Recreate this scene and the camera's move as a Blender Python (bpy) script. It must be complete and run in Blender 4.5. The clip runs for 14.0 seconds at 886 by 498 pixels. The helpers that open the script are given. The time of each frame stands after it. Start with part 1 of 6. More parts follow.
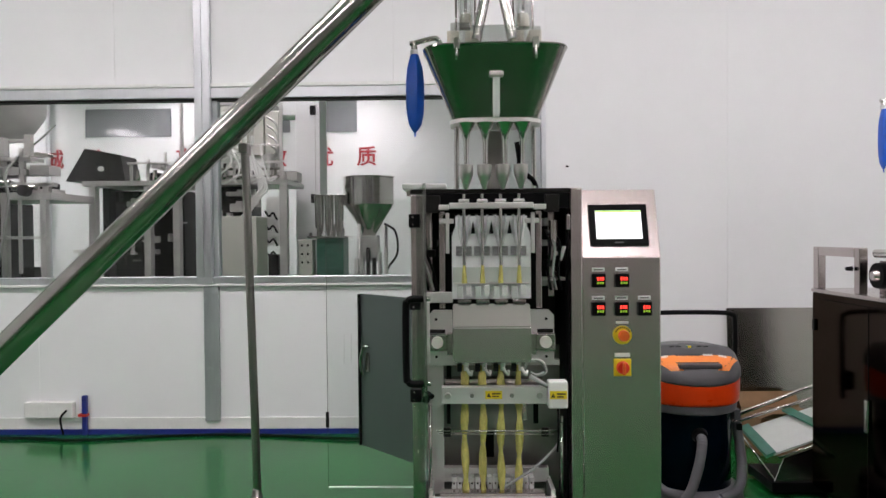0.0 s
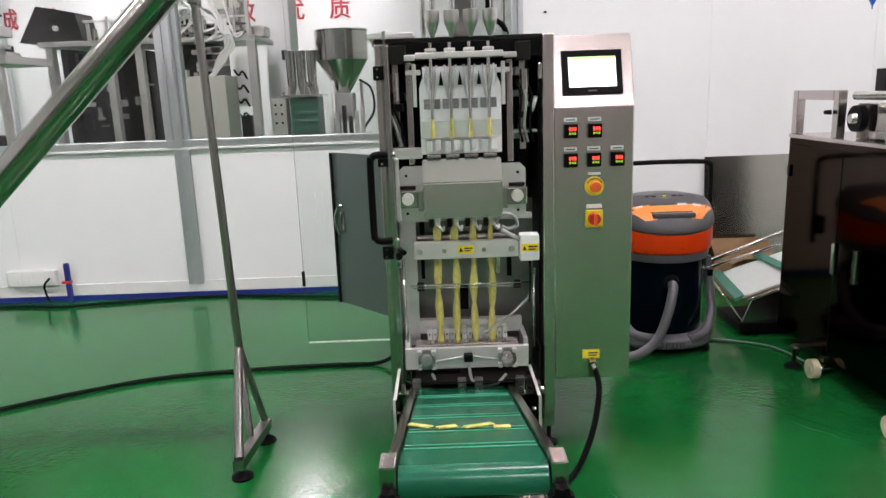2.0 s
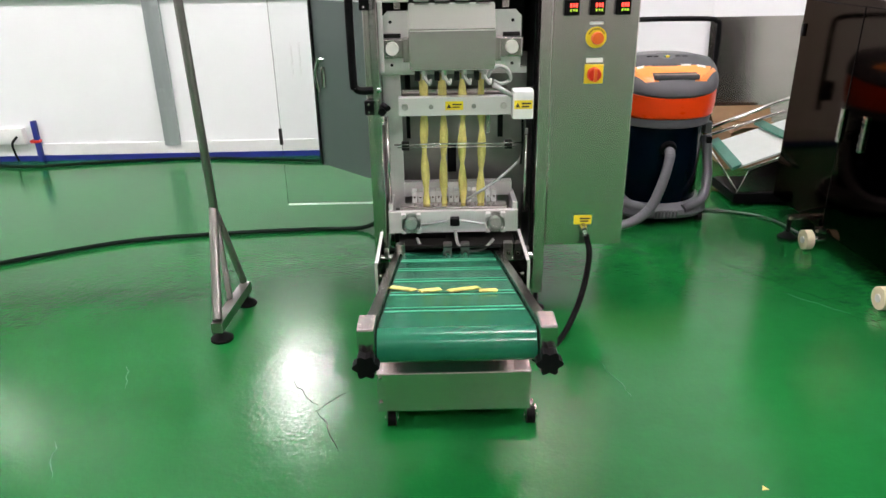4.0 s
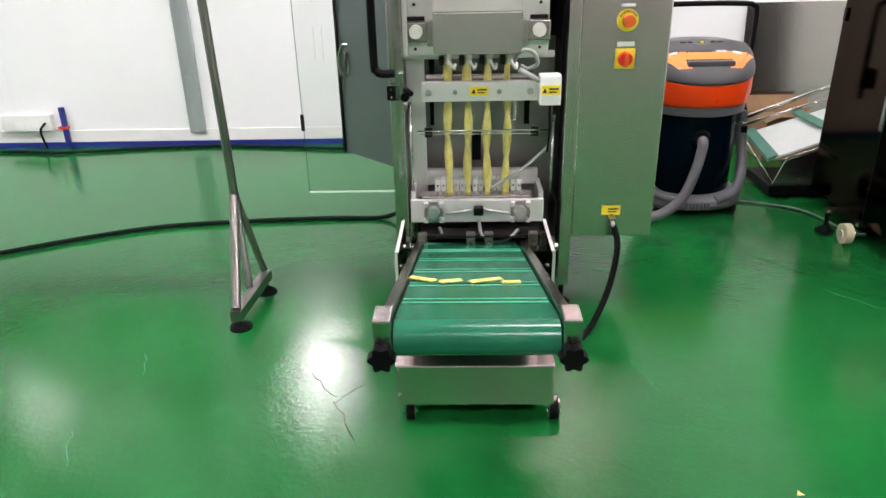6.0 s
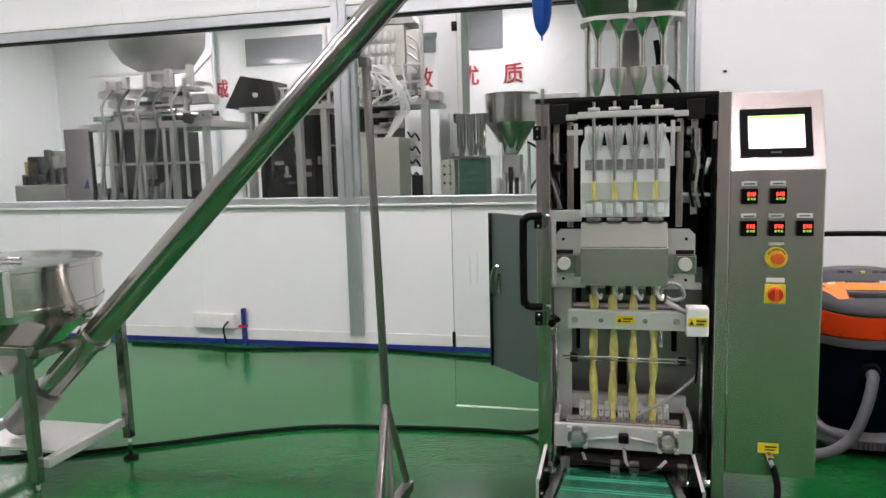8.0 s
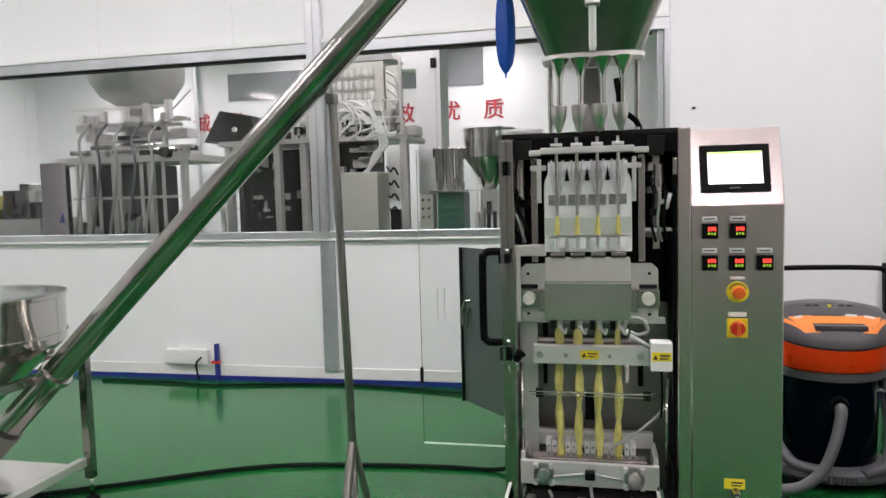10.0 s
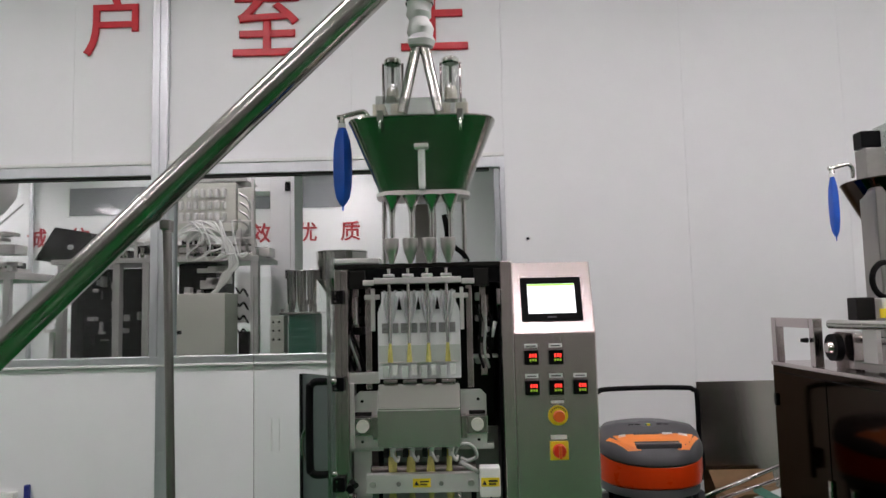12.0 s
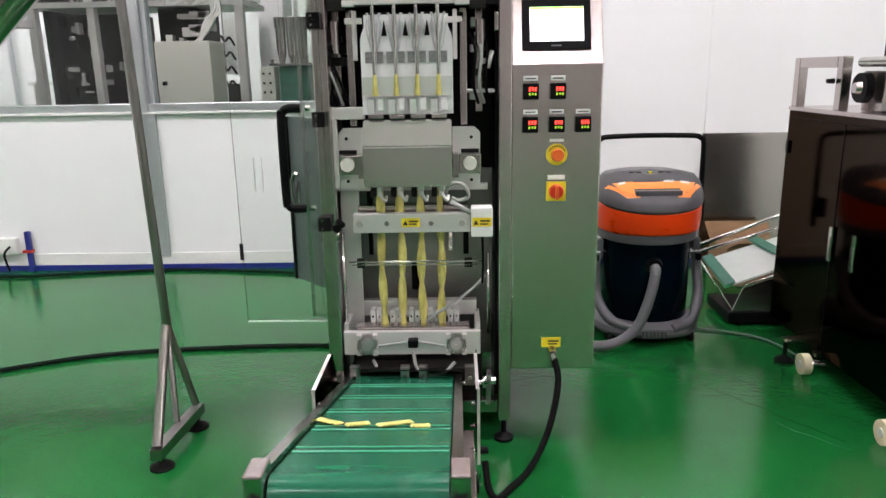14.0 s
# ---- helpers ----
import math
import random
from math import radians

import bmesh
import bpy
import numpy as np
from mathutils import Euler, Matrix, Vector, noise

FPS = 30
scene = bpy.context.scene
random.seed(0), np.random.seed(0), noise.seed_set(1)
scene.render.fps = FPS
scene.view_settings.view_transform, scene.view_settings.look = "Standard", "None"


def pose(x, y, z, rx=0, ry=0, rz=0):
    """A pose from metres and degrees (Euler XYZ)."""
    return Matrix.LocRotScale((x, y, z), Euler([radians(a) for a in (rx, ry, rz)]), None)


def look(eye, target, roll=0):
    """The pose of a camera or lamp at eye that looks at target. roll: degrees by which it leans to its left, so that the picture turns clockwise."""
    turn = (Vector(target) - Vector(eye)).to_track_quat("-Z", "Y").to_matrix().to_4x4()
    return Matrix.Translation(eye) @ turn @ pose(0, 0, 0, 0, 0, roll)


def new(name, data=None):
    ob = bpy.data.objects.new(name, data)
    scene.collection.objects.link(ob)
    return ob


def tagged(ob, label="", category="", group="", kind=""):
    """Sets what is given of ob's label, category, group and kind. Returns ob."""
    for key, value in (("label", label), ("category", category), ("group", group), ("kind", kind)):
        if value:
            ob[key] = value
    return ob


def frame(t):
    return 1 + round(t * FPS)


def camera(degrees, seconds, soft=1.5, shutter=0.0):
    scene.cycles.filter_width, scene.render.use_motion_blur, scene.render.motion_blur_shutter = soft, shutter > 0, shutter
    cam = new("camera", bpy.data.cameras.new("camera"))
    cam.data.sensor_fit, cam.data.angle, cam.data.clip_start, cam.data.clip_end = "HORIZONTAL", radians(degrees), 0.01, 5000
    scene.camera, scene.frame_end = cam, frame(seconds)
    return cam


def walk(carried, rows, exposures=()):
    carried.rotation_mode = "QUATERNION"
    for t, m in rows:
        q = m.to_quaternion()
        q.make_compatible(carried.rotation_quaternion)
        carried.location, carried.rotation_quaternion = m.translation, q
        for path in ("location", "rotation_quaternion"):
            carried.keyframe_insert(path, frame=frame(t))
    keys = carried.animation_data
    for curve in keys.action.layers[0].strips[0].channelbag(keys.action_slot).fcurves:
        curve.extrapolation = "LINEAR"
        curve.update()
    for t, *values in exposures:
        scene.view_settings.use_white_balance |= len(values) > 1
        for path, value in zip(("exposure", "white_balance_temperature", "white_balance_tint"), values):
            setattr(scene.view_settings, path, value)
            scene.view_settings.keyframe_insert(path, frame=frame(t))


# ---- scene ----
cam = camera(64.0, 14.0)
PATH = [
    (0, (0.105, 0.264, 1.44), (0.064, 2.263, 1.405), -0.5),
    (0.5, (0.125, 0.297, 1.438), (0.127, 2.285, 1.221), -0.5),
    (1, (0.12, 0.308, 1.434), (0.141, 2.286, 1.137), -0.8),
    (1.5, (0.134, 0.308, 1.432), (0.154, 2.273, 1.059), -1.5),
    (2, (0.161, 0.308, 1.425), (0.153, 2.261, 0.994), -2.1),
    (2.5, (0.203, 0.307, 1.416), (0.159, 2.245, 0.925), -1.7),
    (3, (0.22, 0.321, 1.397), (0.17, 2.236, 0.823), -1.0),
    (3.5, (0.198, 0.381, 1.378), (0.176, 2.266, 0.709), -1.0),
    (4, (0.168, 0.44, 1.342), (0.183, 2.284, 0.568), -1.0),
    (4.2, (0.16, 0.449, 1.331), (0.16, 2.28, 0.526), -1.1),
    (6.3, (0.182, 0.502, 1.312), (0.11, 2.337, 0.521), -1.5),
    (6.5, (0.171, 0.491, 1.345), (0.088, 2.373, 0.674), -1.6),
    (7, (0.179, 0.443, 1.385), (0.037, 2.409, 1.042), -1.3),
    (7.5, (0.182, 0.422, 1.413), (-0.190, 2.368, 1.135), -1.4),
    (7.7, (0.186, 0.413, 1.414), (-0.270, 2.344, 1.150), -1.4),
    (9.8, (0.248, 0.430, 1.417), (-0.226, 2.365, 1.237), -1.6),
    (10, (0.262, 0.433, 1.417), (-0.160, 2.382, 1.262), -1.5),
    (10.5, (0.286, 0.413, 1.428), (0.046, 2.397, 1.339), -1.4),
    (11, (0.321, 0.4, 1.43), (0.201, 2.396, 1.462), -0.9),
    (11.5, (0.339, 0.392, 1.44), (0.289, 2.379, 1.658), -0.8),
    (11.7, (0.352, 0.384, 1.452), (0.316, 2.368, 1.71), -0.8),
    (12, (0.364, 0.373, 1.447), (0.337, 2.366, 1.618), -1.3),
    (12.5, (0.393, 0.408, 1.417), (0.385, 2.408, 1.375), -1.0),
    (13, (0.414, 0.419, 1.396), (0.39, 2.412, 1.237), -1.0),
    (13.5, (0.42, 0.449, 1.374), (0.354, 2.426, 1.075), -1.3),
    (14, (0.398, 0.582, 1.334), (0.353, 2.522, 0.85), -1.0),
]
walk(cam, [(t, look(eye, target, roll)) for t, eye, target, roll in PATH],
     exposures=[(t, e, k, 25) for t, e, k in (
         (0, -0.22, 6500), (0.6, -0.05, 6500), (1.5, 0.15, 6500), (3, 0.45, 6500), (4.2, 0.72, 6500), (6.3, 0.70, 6500), (6.7, 0.55, 6900), (7.05, 0.33, 6900), (7.4, 0.20, 6550), (7.7, 0.12, 6500),
         (9.8, 0.08, 6500), (10.6, -0.07, 6500), (11.0, -0.22, 6500), (11.5, -0.42, 6500), (12.1, -0.52, 6500), (12.5, -0.32, 6500), (13.1, -0.14, 6500), (13.5, -0.03, 6500), (14, 0.38, 6500))])

# ---- world ----
wd = bpy.data.worlds.new("world")
scene.world = wd
wd.use_nodes = True
wd.node_tree.nodes["Background"].inputs[0].default_value = (0.75, 0.8, 0.85, 1)
wd.node_tree.nodes["Background"].inputs[1].default_value = 0.12
LAMP_NEAR, LAMP_FAR = 52.0, 40.0

# ---- materials ----
MATS = {}


def mat(name, col, rough=0.5, metal=0.0, var=0.1, scale=8.0, stretch=(1, 1, 1), bump=0.0, bscale=60.0, rvar=0.0, emit=None, power=0.0, coat=0.0, dirt=None, spec=0.5):
    """A procedural surface: colour varied at two scales, rough gloss varied, fine relief."""
    m = bpy.data.materials.new(name)
    m.use_nodes = True
    nt = m.node_tree
    b = nt.nodes["Principled BSDF"]
    b.inputs["Roughness"].default_value = rough
    b.inputs["Metallic"].default_value = metal
    b.inputs["Coat Weight"].default_value = coat
    b.inputs["Specular IOR Level"].default_value = spec
    tc = nt.nodes.new("ShaderNodeTexCoord")
    mp = nt.nodes.new("ShaderNodeMapping")
    mp.inputs["Scale"].default_value = stretch
    nt.links.new(tc.outputs["Object"], mp.inputs[0])
    n1 = nt.nodes.new("ShaderNodeTexNoise")
    n1.inputs["Scale"].default_value = scale
    n1.inputs["Detail"].default_value = 6
    n1.inputs["Roughness"].default_value = 0.65
    nt.links.new(mp.outputs[0], n1.inputs["Vector"])
    cr = nt.nodes.new("ShaderNodeValToRGB")
    cr.color_ramp.elements[0].position, cr.color_ramp.elements[1].position = 0.3, 0.7
    lo = [max(0, c * (1 - var)) for c in col]
    hi = [min(1, c * (1 + var)) for c in col]
    cr.color_ramp.elements[0].color, cr.color_ramp.elements[1].color = (*lo, 1), (*hi, 1)
    nt.links.new(n1.outputs["Fac"], cr.inputs[0])
    out = cr.outputs[0]
    if dirt:
        n3 = nt.nodes.new("ShaderNodeTexNoise")
        n3.inputs["Scale"].default_value = dirt[1]
        n3.inputs["Detail"].default_value = 8
        nt.links.new(tc.outputs["Object"], n3.inputs["Vector"])
        c3 = nt.nodes.new("ShaderNodeValToRGB")
        c3.color_ramp.elements[0].position, c3.color_ramp.elements[1].position = dirt[2], dirt[2] + 0.15
        c3.color_ramp.elements[0].color, c3.color_ramp.elements[1].color = (0, 0, 0, 1), (dirt[3],) * 3 + (1,)
        nt.links.new(n3.outputs["Fac"], c3.inputs[0])
        mx = nt.nodes.new("ShaderNodeMixRGB")
        mx.inputs[2].default_value = (*dirt[0], 1)
        nt.links.new(c3.outputs[0], mx.inputs[0])
        nt.links.new(out, mx.inputs[1])
        out = mx.outputs[0]
    nt.links.new(out, b.inputs["Base Color"])
    if rvar:
        mr = nt.nodes.new("ShaderNodeMapRange")
        mr.inputs["From Min"].default_value, mr.inputs["From Max"].default_value = 0.3, 0.7
        mr.inputs["To Min"].default_value, mr.inputs["To Max"].default_value = max(0.02, rough - rvar), rough + rvar
        nt.links.new(n1.outputs["Fac"], mr.inputs["Value"])
        nt.links.new(mr.outputs[0], b.inputs["Roughness"])
    if bump:
        n2 = nt.nodes.new("ShaderNodeTexNoise")
        n2.inputs["Scale"].default_value = bscale
        n2.inputs["Detail"].default_value = 4
        nt.links.new(mp.outputs[0], n2.inputs["Vector"])
        bp = nt.nodes.new("ShaderNodeBump")
        bp.inputs["Strength"].default_value = bump
        bp.inputs["Distance"].default_value = 0.01
        nt.links.new(n2.outputs["Fac"], bp.inputs["Height"])
        nt.links.new(bp.outputs[0], b.inputs["Normal"])
    if emit:
        b.inputs["Emission Color"].default_value = (*emit, 1)
        b.inputs["Emission Strength"].default_value = power
    MATS[name] = m
    return m


def clear(name, col, gloss, rough=0.02):
    """A clear sheet: sees through, with a little mirror gloss."""
    m = bpy.data.materials.new(name)
    m.use_nodes = True
    nt = m.node_tree
    nt.nodes.clear()
    o = nt.nodes.new("ShaderNodeOutputMaterial")
    mx = nt.nodes.new("ShaderNodeMixShader")
    mx.inputs[0].default_value = gloss
    t = nt.nodes.new("ShaderNodeBsdfTransparent")
    t.inputs[0].default_value = (*col, 1)
    g = nt.nodes.new("ShaderNodeBsdfGlossy")
    g.inputs["Roughness"].default_value = rough
    nt.links.new(t.outputs[0], mx.inputs[1])
    nt.links.new(g.outputs[0], mx.inputs[2])
    nt.links.new(mx.outputs[0], o.inputs[0])
    MATS[name] = m
    return m


M_FLOOR = mat("green_epoxy", (0.002, 0.106, 0.021), 0.145, 0, 0.16, 1.6, spec=0.34, bump=0.09, bscale=55, rvar=0.05, dirt=((0.008, 0.130, 0.034), 5.5, 0.56, 0.3))
M_WALL = mat("white_panel", (0.80, 0.81, 0.82), 0.45, 0, 0.015, 3, rvar=0.05)
# Grey of the unseen rear wall, set by how the steel reflects it.
M_WALLB = mat("unseen_rear_wall", (0.30, 0.29, 0.285), 0.6, 0, 0.06, 2)
M_WALL2 = mat("white_panel_far", (0.80, 0.81, 0.82), 0.5, 0, 0.02, 2)
M_CEIL = mat("ceiling_white", (0.8, 0.8, 0.8), 0.6, 0, 0.02, 4)
M_ALU = mat("aluminium_profile", (0.60, 0.62, 0.64), 0.38, 1, 0.08, 5, (1, 1, 0.2), 0.02, 90, 0.08)
M_GALV = mat("galvanised_strip", (0.40, 0.43, 0.44), 0.45, 0.6, 0.14, 10, (1, 1, 0.15), 0.03, 40, 0.1, dirt=((0.6, 0.64, 0.65), 9, 0.58, 0.5))
M_STEEL = mat("brushed_steel", (0.69, 0.590, 0.580), 0.26, 1.0, 0.015, 4, (8, 8, 0.3))
M_STEELH = mat("brushed_steel_bright", (0.70, 0.635, 0.625), 0.25, 1.0, 0.02, 6, (0.4, 3, 6))
M_POL = mat("polished_steel", (0.58, 0.56, 0.53), 0.14, 1, 0.04, 7, (3, 3, 3), 0.004, 14, 0.03)
M_CUP = mat("turned_steel", (0.58, 0.545, 0.53), 0.30, 0.9, 0.10, 30, (6, 6, 0.4))
M_TUBE = mat("tube_steel", (0.40, 0.385, 0.36), 0.20, 1, 0.06, 14, (1, 1, 1), 0, 12, 0.04)
M_CONE = mat("polished_cone_steel", (0.30, 0.30, 0.27), 0.13, 1, 0.05, 6, (2, 2, 2), 0, 14, 0.02)
M_SHEET = mat("dull_sheet_steel", (0.42, 0.385, 0.36), 0.20, 1, 0.06, 3, (0.4, 1, 3))
# Polished steel coloured near black; its dark reflections are painted in.
M_MIRROR_DARK = mat("mirror_steel_dark_reflections", (0.052, 0.043, 0.038), 0.09, 1, 0.08, 3, (1, 1, 2), 0, 6, 0.02)
M_FRAME = mat("satin_steel", (0.54, 0.475, 0.465), 0.20, 1.0, 0.04, 7, (2, 2, 0.3))
M_PLATE = mat("milled_aluminium", (0.74, 0.715, 0.70), 0.33, 0.6, 0.02, 12, (1, 1, 3))
M_GREYST = mat("grey_back_plate", (0.33, 0.32, 0.30), 0.42, 0.9, 0.15, 7, (1, 1, 1), 0, 60, 0.08)
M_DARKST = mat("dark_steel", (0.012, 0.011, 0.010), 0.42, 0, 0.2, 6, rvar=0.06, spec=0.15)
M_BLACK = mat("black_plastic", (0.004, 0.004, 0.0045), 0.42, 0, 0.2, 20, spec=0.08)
M_RUBBER = mat("black_rubber", (0.005, 0.005, 0.005), 0.6, 0, 0.2, 25, spec=0.06)
M_CABLE = mat("green_black_cable", (0.003, 0.009, 0.006), 0.65, 0, 0.3, 15, spec=0.12)
M_FILM = mat("white_film", (0.90, 0.90, 0.91), 0.24, 0, 0.02, 10, bump=0.05, bscale=18)
# Greyer copy of the white film; shade low down is in the colour.
M_FILM_SHADED = mat("white_film_shaded", (0.56, 0.60, 0.57), 0.3, 0, 0.04, 10, bump=0.04, bscale=20)
M_PRINT = mat("grey_print", (0.24, 0.235, 0.24), 0.5, 0, 0.4, 60, (1, 1, 6))
M_YEL = mat("yellow_stick_film", (0.58, 0.52, 0.16), 0.16, 0, 0.3, 22, (3, 3, 1), 0.14, 40, 0.05)
M_LABEL = mat("yellow_label", (0.80, 0.62, 0.02), 0.45, 0, 0.05, 20)
M_INK = mat("black_ink", (0.02, 0.02, 0.02), 0.6)
M_WPL = mat("white_plastic", (0.76, 0.77, 0.75), 0.4, 0, 0.04, 15, bump=0.02)
M_RED = mat("red_plastic", (0.62, 0.03, 0.015), 0.35, 0, 0.1, 12)
M_ORED = mat("orange_red_button", (0.75, 0.13, 0.02), 0.35, 0, 0.1, 12)
M_SIGN = mat("red_sign", (0.60, 0.012, 0.022), 0.4, 0, 0.08, 6)
M_SIGN2 = mat("red_sign_far", (0.45, 0.03, 0.04), 0.6, 0, 0.15, 8)
M_BELT = mat("green_belt", (0.006, 0.115, 0.060), 0.22, 0, 0.15, 7, (1, 3, 1), 0, 40, 0.04, dirt=((0.12, 0.22, 0.16), 6, 0.62, 0.35), spec=0.4)
M_DOORG = mat("grey_green_paint", (0.075, 0.098, 0.093), 0.36, 0, 0.07, 4, bump=0.02, bscale=90, rvar=0.05)
M_ORANGE = mat("orange_plastic", (0.80, 0.055, 0.005), 0.30, 0, 0.05, 8, bump=0.01, rvar=0.05, spec=0.3)
M_ORANGE2 = mat("orange_sticker", (0.88, 0.25, 0.05), 0.35, 0, 0.05, 8)
M_PROP = mat("dull_tube_steel", (0.30, 0.285, 0.27), 0.28, 1, 0.04, 9, (3, 3, 0.3))
M_PALE = mat("pale_powder", (0.62, 0.58, 0.50), 0.7, 0, 0.08, 20)
M_CLEAT = mat("pale_green_cleat", (0.05, 0.26, 0.17), 0.3, 0, 0.3, 12)
# Lightened copies of the steels; brightness of the far room is painted in.
M_FARST = mat("far_steel_lightened", (0.56, 0.55, 0.53), 0.40, 0.3, 0.14, 5)
M_FARGR = mat("far_grey_plate_lightened", (0.46, 0.455, 0.44), 0.45, 0.2, 0.18, 4)
# Near black for dark far parts and for the shade inside open frames.
M_FARDK = mat("far_dark_and_shade", (0.012, 0.011, 0.010), 0.5, 0, 0.5, 4, spec=0.2)
M_CRACK = mat("crack_edge", (0.002, 0.022, 0.009), 0.8, 0, 0.3, 30, spec=0.0)
M_CHIP = mat("worn_coating", (0.02, 0.19, 0.075), 0.35, 0, 0.3, 30)
M_GREYPL = mat("grey_plastic", (0.075, 0.075, 0.08), 0.42, 0, 0.08, 10, bump=0.03, bscale=200, spec=0.2)
M_GREYPL2 = mat("mid_grey_plastic", (0.105, 0.105, 0.115), 0.5, 0, 0.08, 10, bump=0.03, bscale=100)
M_HOSE = mat("grey_hose", (0.115, 0.115, 0.125), 0.5, 0, 0.06, 30)
M_NAVY = mat("dark_blue_lacquer", (0.0008, 0.004, 0.009), 0.12, 0.0, 0.2, 6, spec=0.07)
M_BLUE = mat("blue_rubber", (0.008, 0.10, 0.55), 0.38, 0, 0.12, 14, bump=0.04, bscale=30)
M_NBLUE = mat("navy_strip", (0.015, 0.025, 0.20), 0.4, 0, 0.15, 12)
# Cardboard brown darkened for the shadow the box stands in.
M_CARD_SHADED = mat("cardboard", (0.22, 0.125, 0.06), 0.8, 0, 0.15, 9, bump=0.05)
M_CREAM = mat("cream_caster", (0.66, 0.58, 0.40), 0.5, 0, 0.12, 20)
M_GRN = mat("machine_green", (0.04, 0.17, 0.12), 0.4, 0, 0.15, 10)
M_HAMMER = mat("beige_paint", (0.60, 0.60, 0.54), 0.5, 0, 0.05, 9, bump=0.02)
M_CLOTH = mat("white_fabric_sleeve", (0.66, 0.66, 0.65), 0.75, 0, 0.08, 14, bump=0.25, bscale=16)
M_TUBING = mat("white_air_tube", (0.36, 0.37, 0.35), 0.2, 0, 0.1, 12)
M_WINGREY = mat("grey_window_glass", (0.22, 0.23, 0.24), 0.08, 0, 0.05, 3)
# Edge tint lowered as well, to keep the painted reflections dark.
M_MIRROR_DARK.node_tree.nodes["Principled BSDF"].inputs["Specular Tint"].default_value = (0.4, 0.37, 0.35, 1)
M_LED = mat("red_digits", (0.2, 0.0, 0.0), 0.4, emit=(1.0, 0.05, 0.03), power=3.0)
M_LEDG = mat("green_digits", (0.05, 0.2, 0.0), 0.4, emit=(0.45, 0.9, 0.05), power=0.7)
M_SCREEN = mat("lit_screen", (0.8, 0.8, 0.8), 0.2, emit=(0.92, 1.0, 0.97), power=1.5)
M_SCRG = mat("lit_screen_green", (0.3, 0.7, 0.1), 0.2, emit=(0.40, 1.0, 0.12), power=1.0)
M_LIGHT = mat("lamp_diffuser", (0.9, 0.9, 0.9), 0.5, emit=(1.0, 0.985, 0.95), power=LAMP_NEAR)
M_LIGHT2 = mat("lamp_diffuser_far", (0.9, 0.9, 0.9), 0.5, emit=(1.0, 0.985, 0.95), power=LAMP_FAR)
M_GLASS = clear("window_glass", (0.87, 0.88, 0.88), 0.04, 0.03)
M_ACR = clear("clear_acrylic", (0.90, 0.93, 0.91), 0.07, 0.05)
M_PANE = clear("clear_side_sheet", (0.965, 0.975, 0.97), 0.02, 0.05)
M_ACR2 = clear("milky_acrylic", (0.80, 0.82, 0.80), 0.22, 0.15)


# ---- builders ----
def box(bm, x0, x1, y0, y1, z0, z1, bev=0.0):
    r = bmesh.ops.create_cube(bm, size=1.0)
    vs = r["verts"]
    for v in vs:
        v.co = Vector(((x0 + x1) / 2 + v.co.x * (x1 - x0), (y0 + y1) / 2 + v.co.y * (y1 - y0), (z0 + z1) / 2 + v.co.z * (z1 - z0)))
    if bev:
        es = list({e for v in vs for e in v.link_edges})
        bmesh.ops.bevel(bm, geom=es, offset=bev, segments=2, affect="EDGES", profile=0.6)
    return bm


def rod(bm, p, q, r0, r1=None, seg=20, cap=True):
    """A round bar or cone from p to q."""
    r1 = r0 if r1 is None else r1
    p, q = Vector(p), Vector(q)
    d = (q - p).normalized()
    a = d.orthogonal().normalized()
    b = d.cross(a)
    rings = []
    for c, r in ((p, r0), (q, r1)):
        rings.append([bm.verts.new(c + (a * math.cos(k * math.tau / seg) + b * math.sin(k * math.tau / seg)) * r) for k in range(seg)])
    for k in range(seg):
        f = bm.faces.new((rings[0][k], rings[0][(k + 1) % seg], rings[1][(k + 1) % seg], rings[1][k]))
        f.smooth = True
    if cap:
        bm.faces.new(rings[0][::-1])
        bm.faces.new(rings[1])
    return bm


def lathe(bm, c, prof, seg=40, sx=1.0, sy=1.0, squircle=0.0):
    """A turned body about the upright axis through c, from rows of radius and height."""
    rings = []
    for r, z in prof:
        ring = []
        for k in range(seg):
            t = k * math.tau / seg
            cx, cy = math.cos(t), math.sin(t)
            s = 1.0
            if squircle:
                s = (abs(cx) ** 4 + abs(cy) ** 4) ** -0.25 * squircle + (1 - squircle)
            ring.append(bm.verts.new((c[0] + r * cx * s * sx, c[1] + r * cy * s * sy, c[2] + z)))
        rings.append(ring)
    for a, b in zip(rings, rings[1:]):
        for k in range(seg):
            f = bm.faces.new((a[k], a[(k + 1) % seg], b[(k + 1) % seg], b[k]))
            f.smooth = True
    bm.faces.new(rings[0][::-1])
    bm.faces.new(rings[-1])
    return bm


def smooth_path(pts, n=8):
    pts = [Vector(p) for p in pts]
    ext = [pts[0] * 2 - pts[1]] + pts + [pts[-1] * 2 - pts[-2]]
    out = []
    for i in range(1, len(ext) - 2):
        p0, p1, p2, p3 = ext[i - 1:i + 3]
        for k in range(n):
            t = k / n
            out.append(0.5 * ((2 * p1) + (p2 - p0) * t + (2 * p0 - 5 * p1 + 4 * p2 - p3) * t * t + (3 * p1 - p0 - 3 * p2 + p3) * t ** 3))
    out.append(pts[-1])
    return out


